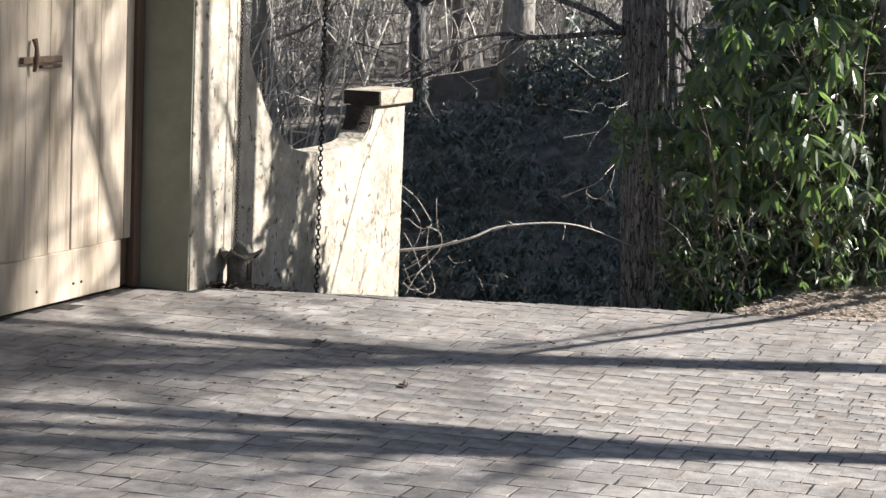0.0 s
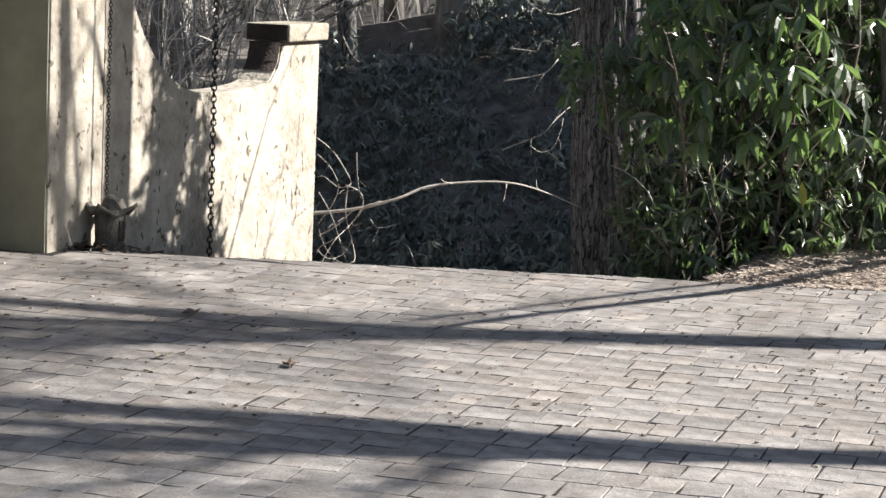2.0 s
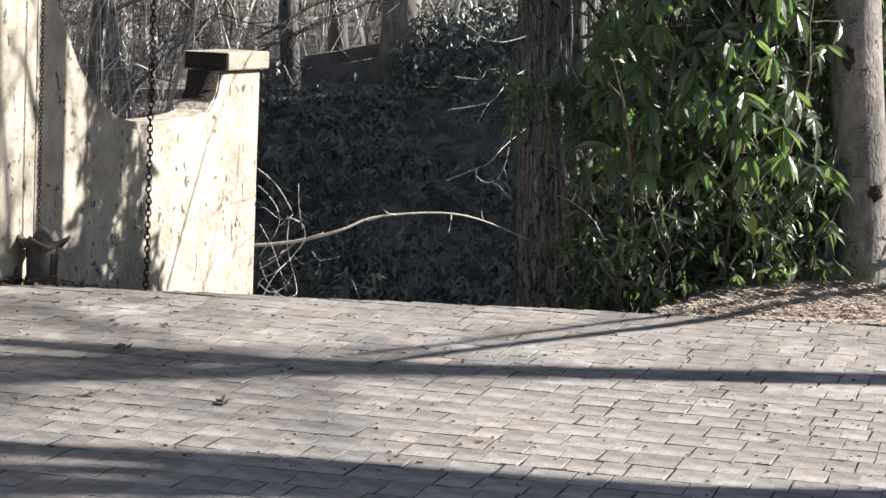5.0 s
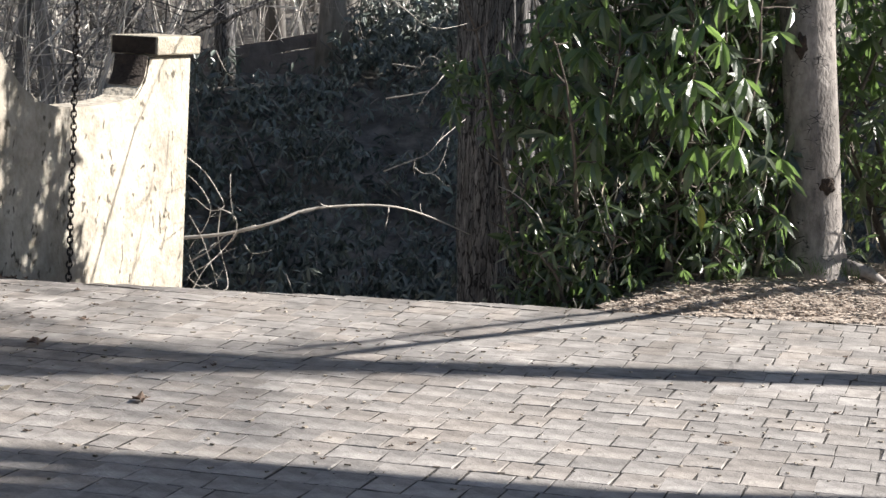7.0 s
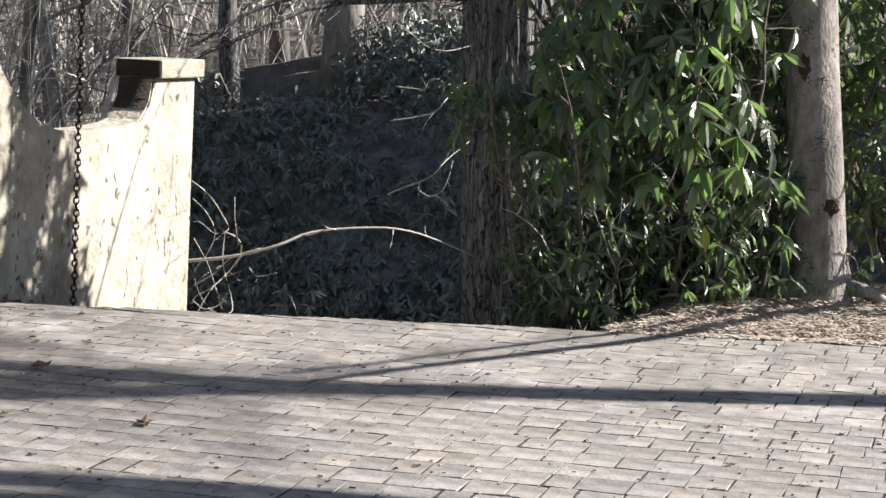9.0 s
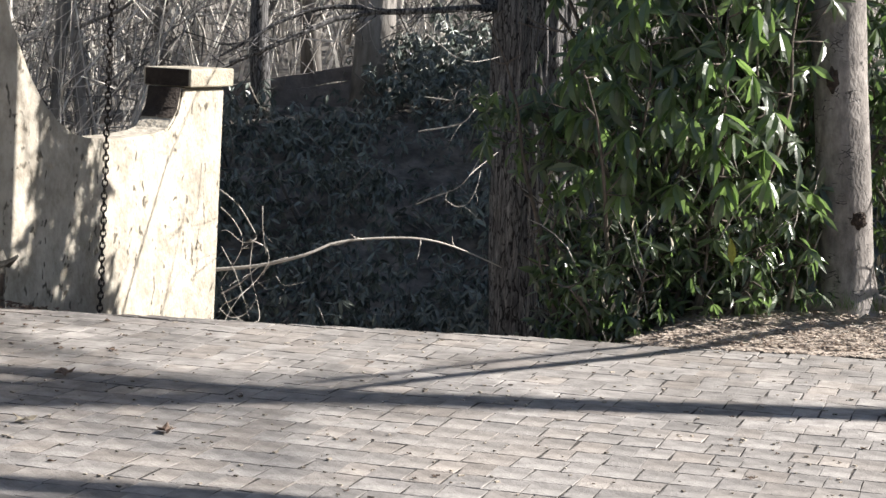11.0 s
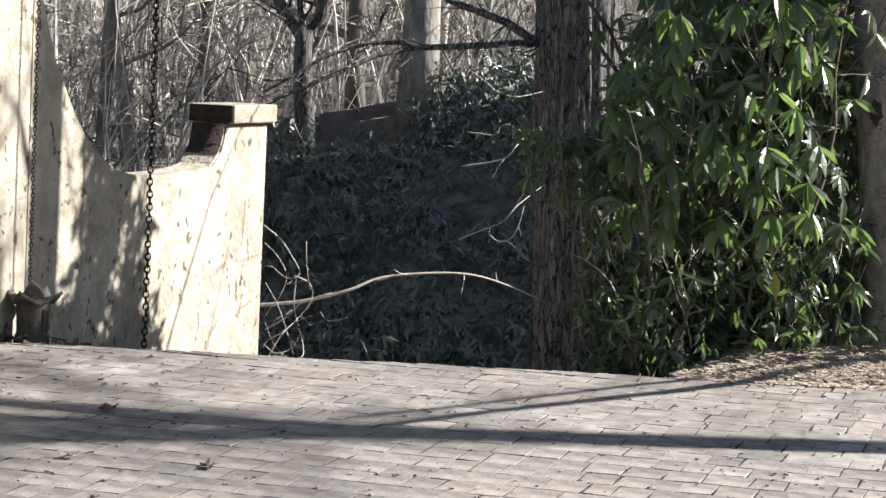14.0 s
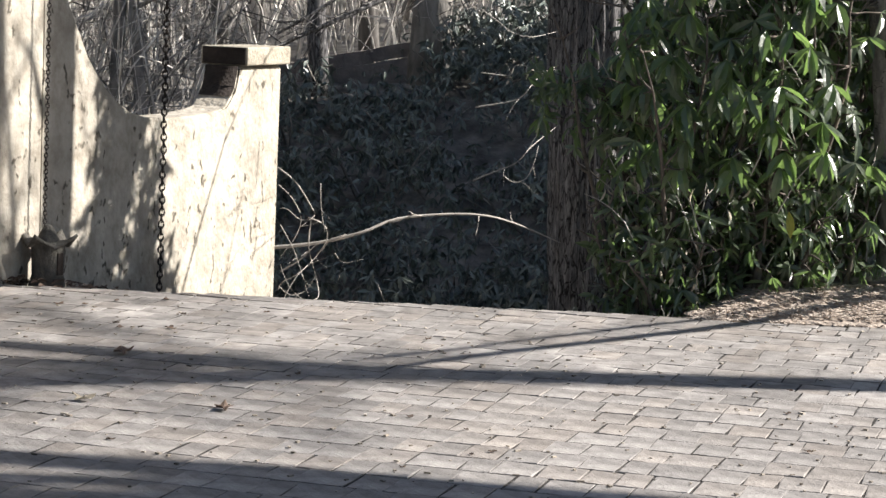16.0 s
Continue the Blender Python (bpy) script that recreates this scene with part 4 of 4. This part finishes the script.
dead_branch("bramble_stem", [(-1.54, 15.25, 0.06), (-1.43, 15.25, 0.01), (-1.41, 15.25, -0.09), (-1.49, 15.30, -0.22), (-1.59, 15.15, -0.32), (-1.69, 15.15, -0.38), (-1.72, 15.15, -0.44)], 0.0053, "pale dry bramble stem beside the pier", (0.5,))
dead_branch("bramble_stem", [(-1.52, 15.25, 0.05), (-1.53, 15.25, -0.15), (-1.47, 15.30, -0.39), (-1.45, 15.15, -0.48), (-1.55, 15.15, -0.49), (-1.65, 15.15, -0.40), (-1.71, 15.15, -0.26)], 0.0045, "pale dry bramble stem beside the pier", (0.5,))
dead_branch("bramble_stem", [(-1.72, 15.25, -0.32), (-1.58, 15.25, -0.23), (-1.47, 15.25, -0.12), (-1.28, 15.30, -0.05)], 0.0067, "pale dry bramble stem beside the pier", (0.5,))
dead_branch("bramble_stem", [(-1.47, 15.30, 0.29), (-1.46, 15.30, 0.12), (-1.43, 15.30, -0.04)], 0.0037, "pale dry bramble stem beside the pier", (0.5,))
dead_branch("bramble_stem", [(-1.72, 15.15, 0.01), (-1.63, 15.15, -0.14), (-1.57, 15.15, -0.29), (-1.51, 15.15, -0.47)], 0.0037, "pale dry bramble stem beside the pier", (0.5,))
dead_branch("bramble_stem", [(-1.74, 15.15, 0.28), (-1.65, 15.15, 0.20), (-1.58, 15.15, 0.07), (-1.61, 15.15, -0.06), (-1.69, 15.15, -0.18), (-1.72, 15.15, -0.23)], 0.0037, "pale dry bramble stem beside the pier", (0.5,))
dead_branch("bramble_stem", [(-1.68, 15.10, -0.50), (-1.61, 15.15, -0.36), (-1.53, 15.25, -0.27), (-1.40, 15.30, -0.21)], 0.0037, "pale dry bramble stem beside the pier", (0.5,))
dead_branch("bramble_stem", [(-1.71, 15.10, -0.40), (-1.63, 15.10, -0.46), (-1.53, 15.15, -0.43), (-1.47, 15.15, -0.33)], 0.0030, "pale dry bramble stem beside the pier", (0.5,))
dead_branch("bramble_stem", [(-1.35, 15.25, -0.18), (-1.29, 15.25, -0.24), (-1.16, 15.25, -0.21)], 0.0030, "pale dry bramble stem beside the pier", (0.5,))
dead_branch("dead_twig", [(-0.43, 15.00, 0.87), (-0.27, 15.00, 0.90), (-0.14, 15.00, 0.94), (-0.07, 15.00, 1.02), (-0.00, 15.50, 1.09), (0.11, 15.98, 1.14)], 0.0056, "bleached dead twig hanging before the dark bank", (0.4, 0.7))
dead_branch("dead_twig", [(-0.40, 15.00, 1.10), (-0.28, 15.00, 1.09), (-0.21, 15.00, 1.09), (-0.18, 15.00, 1.15), (-0.12, 15.00, 1.16), (-0.06, 15.00, 1.13), (0.11, 15.98, 1.11)], 0.0042, "bleached dead twig hanging before the dark bank", (0.4, 0.7))
dead_branch("dead_twig", [(-0.42, 14.90, 0.39), (-0.29, 14.90, 0.45), (-0.14, 14.90, 0.52), (-0.04, 15.00, 0.63), (0.13, 15.98, 0.72)], 0.0056, "bleached dead twig hanging before the dark bank", (0.4, 0.7))
dead_branch("dead_twig", [(-0.22, 14.90, 0.43), (-0.15, 14.90, 0.39), (-0.07, 14.90, 0.42), (-0.02, 14.90, 0.53), (0.00, 15.00, 0.63)], 0.0042, "bleached dead twig hanging before the dark bank", (0.4, 0.7))
dead_branch("dead_twig", [(-0.42, 15.00, 1.52), (-0.30, 15.00, 1.44), (-0.20, 15.00, 1.37), (-0.07, 15.00, 1.35), (0.10, 15.98, 1.38)], 0.0042, "bleached dead twig hanging before the dark bank", (0.4, 0.7))
dead_branch("dead_twig", [(-1.57, 15.00, 1.13), (-1.50, 15.00, 1.00), (-1.45, 15.00, 0.96)], 0.0035, "bleached dead twig hanging before the dark bank", (0.4, 0.7))
dead_branch("dead_twig", [(-1.11, 20.60, 1.56), (-1.07, 20.60, 1.39), (-0.98, 20.60, 1.26), (-0.89, 20.60, 1.19)], 0.0049, "bleached dead twig hanging before the dark bank", (0.4, 0.7))

# ------------------------------------------------------------ mulch, leaves, debris


def mulch():
    rnd = random.Random(41)
    bed = Geo()
    xs = [0.85 + 0.2 * i for i in range(24)]
    ys = [11.55 + 0.12 * i for i in range(23)]
    for y in ys:
        for x in xs:
            hump = 0.009 if y < 11.72 else 0.008 + 0.008 * noise.noise(Vector((x * 2, y * 2, 0)))
            bed.v.append((x, y, land(x, y) + hump * min(1, (x - 0.85) / 0.3) - 0.012))
    w = len(xs)
    for j in range(len(ys) - 1):
        for i in range(w - 1):
            bed.f.append((j * w + i, j * w + i + 1, j * w + w + i + 1, j * w + w + i))
    tagged(new("mulch_bed", bed.mesh("mulch_bed", M_MULCH, True)), "bed of pale wood-chip mulch along the drive", "mulch", kind="structure")
    g = Geo()
    for _ in range(10000):
        x, y = rnd.uniform(0.85, 4.2), 11.55 + 2.0 * rnd.random() ** 1.3
        z = land(x, y) + 0.002 + rnd.uniform(0, 0.016) if y > 11.66 else 0.006
        ln, wd = rnd.uniform(0.005, 0.03), rnd.uniform(0.002, 0.008)
        g.box((-ln, -wd, -0.0015), (ln, wd, 0.0015), pose(x, y, z, rnd.uniform(-14, 14), rnd.uniform(-14, 14), rnd.gauss(10, 45)))
    tagged(new("mulch_chips", g.mesh("mulch_chips", M_MULCH)), "scattered pale wood chips and leaf litter", "mulch", kind="stuff")


mulch()


def dead_leaf(x, y, size, turn, label, mat=M_DEADLEAF):
    g = Geo()
    rnd = random.Random(int(x * 1000) % 977)
    n = 11
    g.v.append((0, 0, 0.012 * size / 0.06))
    for i in range(n):
        w = 2 * math.pi * i / n
        r = size * (0.6 + 0.4 * (i % 2)) * rnd.uniform(0.8, 1.1)
        g.v.append((r * 1.25 * math.cos(w), r * 0.8 * math.sin(w), size * (0.05 + 0.55 * abs(math.sin(w * 1.5 + 0.4)) * rnd.uniform(0.5, 1.2))))
    g.f = [(0, 1 + i, 1 + (i + 1) % n) for i in range(n)]
    ob = new("dead_leaf", g.mesh("dead_leaf", mat))
    ob.matrix_world = pose(x, y, 0.003, 0, 0, turn)
    s = ob.modifiers.new("thick", "SOLIDIFY")
    s.thickness = 0.002
    return tagged(ob, label, "leaf", "fallen leaves on the drive")


dead_leaf(-1.116, 8.43, 0.05, 70, "curled rust-brown oak leaf on the pavers")
dead_leaf(-1.66, 8.48, 0.045, 0, "pale tan dead leaf on the pavers", M_DRYLEAF)
dead_leaf(-1.727, 9.60, 0.06, 70, "flat brown leaf clump on the shaded pavers")
rnd = random.Random(77)
for _ in range(42):
    x, y = rnd.uniform(-3.0, 2.3), rnd.uniform(7.4, 11.4)
    dead_leaf(x, y, rnd.uniform(0.007, 0.018), rnd.uniform(0, 360), "small curled brown leaf fragment on the pavers")
for _ in range(9):
    x, y = rnd.uniform(-2.9, -1.6), rnd.uniform(10.3, 11.4)
    dead_leaf(x, y, rnd.uniform(0.014, 0.026), rnd.uniform(0, 360), "curled brown leaf drifted near the garage door")
g = Geo()
for _ in range(700):
    x, y = rnd.uniform(-3.2, 2.6), rnd.uniform(7.0, 11.5)
    s = rnd.uniform(0.002, 0.006)
    g.box((-s * rnd.uniform(1, 4), -s, 0), (s, s, s), pose(x, y, 0.002, 0, 0, rnd.uniform(0, 180)))
tagged(new("grit", g.mesh("grit", M_PEBBLE)), "scattered grit and bits of twig on the pavers", "debris", kind="stuff")

g = Geo()
for _ in range(420):
    p = WALL @ Vector((rnd.uniform(0.05, 3.5), -0.28 * rnd.random() ** 2, 0))
    z = land(p.x, p.y) + rnd.uniform(0.0, 0.05)
    w = rnd.uniform(0, 6.28)
    g.leaf(Vector((p.x, p.y, z)), Vector((math.cos(w), math.sin(w), rnd.uniform(-0.2, 0.5))), Vector((0, 0, 1)), rnd.uniform(0.04, 0.09), rnd.uniform(0.025, 0.05), 0.3, 0.5)
tagged(new("leaf_litter", g.mesh("leaf_litter", M_LITTER)), "drift of brown dead leaves at the foot of the stucco wall", "leaves", kind="stuff")

for i in range(3):
    tuft = Geo()
    for _ in range(26):
        w = rnd.uniform(0, 6.28)
        tuft.leaf(Vector((rnd.uniform(-0.05, 0.05), rnd.uniform(-0.03, 0.03), 0)), Vector((math.cos(w) * 0.5, math.sin(w) * 0.5, 1)), Vector((1, 0, 0.1)), rnd.uniform(0.06, 0.15), 0.012, 0.2)
    o = new("weed_tuft", tuft.mesh("weed_tuft", M_GREEN))
    o.location = (1.95 + 0.16 * i, 12.62 - 0.05 * i, 0.115)
    tagged(o, "small green weed tuft at the foot of the smooth-barked tree", "weed", "weeds in the mulch")

# ------------------------------------------------------------ pavers, last


def pavers():
    rnd = random.Random(3)
    base = {}
    for k, ln in enumerate(WIDTHS):
        for v in range(6):
            g = Geo()
            a, b = ln / 2 - 0.0038, PITCH / 2 - 0.0048
            g.box((-a, -b, -0.05), (a, b, 0.0))
            d = bevelled(g.mesh("paver", M_PAVER), 0.0016)
            for q in d.vertices:
                q.co += Vector((rnd.uniform(-0.0065, 0.0065), rnd.uniform(-0.0065, 0.0065), rnd.uniform(-0.0015, 0.0005)))
            base[k, v] = (d, ln)
    far = Geo()
    singles = 0
    for j in range(-54, 82):
        gy = j * PITCH
        gx = -9.0 + rnd.uniform(0, 0.2)
        while gx < 9.5:
            k = rnd.choices((0, 1, 2, 3), (4, 3, 3, 1))[0]
            ln = WIDTHS[k]
            c = GRID @ Vector((gx + ln / 2, gy, 0))
            gx += ln
            local = WALL.inverted() @ c
            if local.y > 0.33 or (local.y > -0.07 and local.x > CORNER - 0.05):
                continue
            if not (-4.6 < c.x < 6.5 and -6.5 < c.y < 13.6) or (c.x > 0.70 and c.y > 11.60) or (c.x > 0.2 and c.y > 11.9) or (c.y > 11.6 and c.x > 0.9 - 0.3 * (c.y - 11.6)):
                continue
            z = land(min(c.x, 0.7), c.y)
            slope = math.degrees(math.atan((land(min(c.x, 0.7), c.y + 0.05) - land(min(c.x, 0.7), c.y - 0.05)) / 0.1))
            m = pose(c.x, c.y, z + rnd.uniform(-0.0006, 0.0016), slope + rnd.uniform(-0.4, 0.4), rnd.uniform(-0.4, 0.4), LAY + rnd.uniform(-1.6, 1.6))
            d = base[k, rnd.randrange(6)][0]
            if singles < 300 and 6.9 < c.y < 9.2 and -1.9 < c.x < 2.1:
                p = part("paver", d, drive)
                p.matrix_world = m
                singles += 1
            else:
                s = len(far.v)
                far.v += [tuple(m @ q.co) for q in d.vertices]
                far.f += [tuple(s + i for i in f.vertices) for f in d.polygons]
    part("paver_field", far.mesh("paver_field", M_PAVER_FAR), drive, kind="stuff")


pavers()
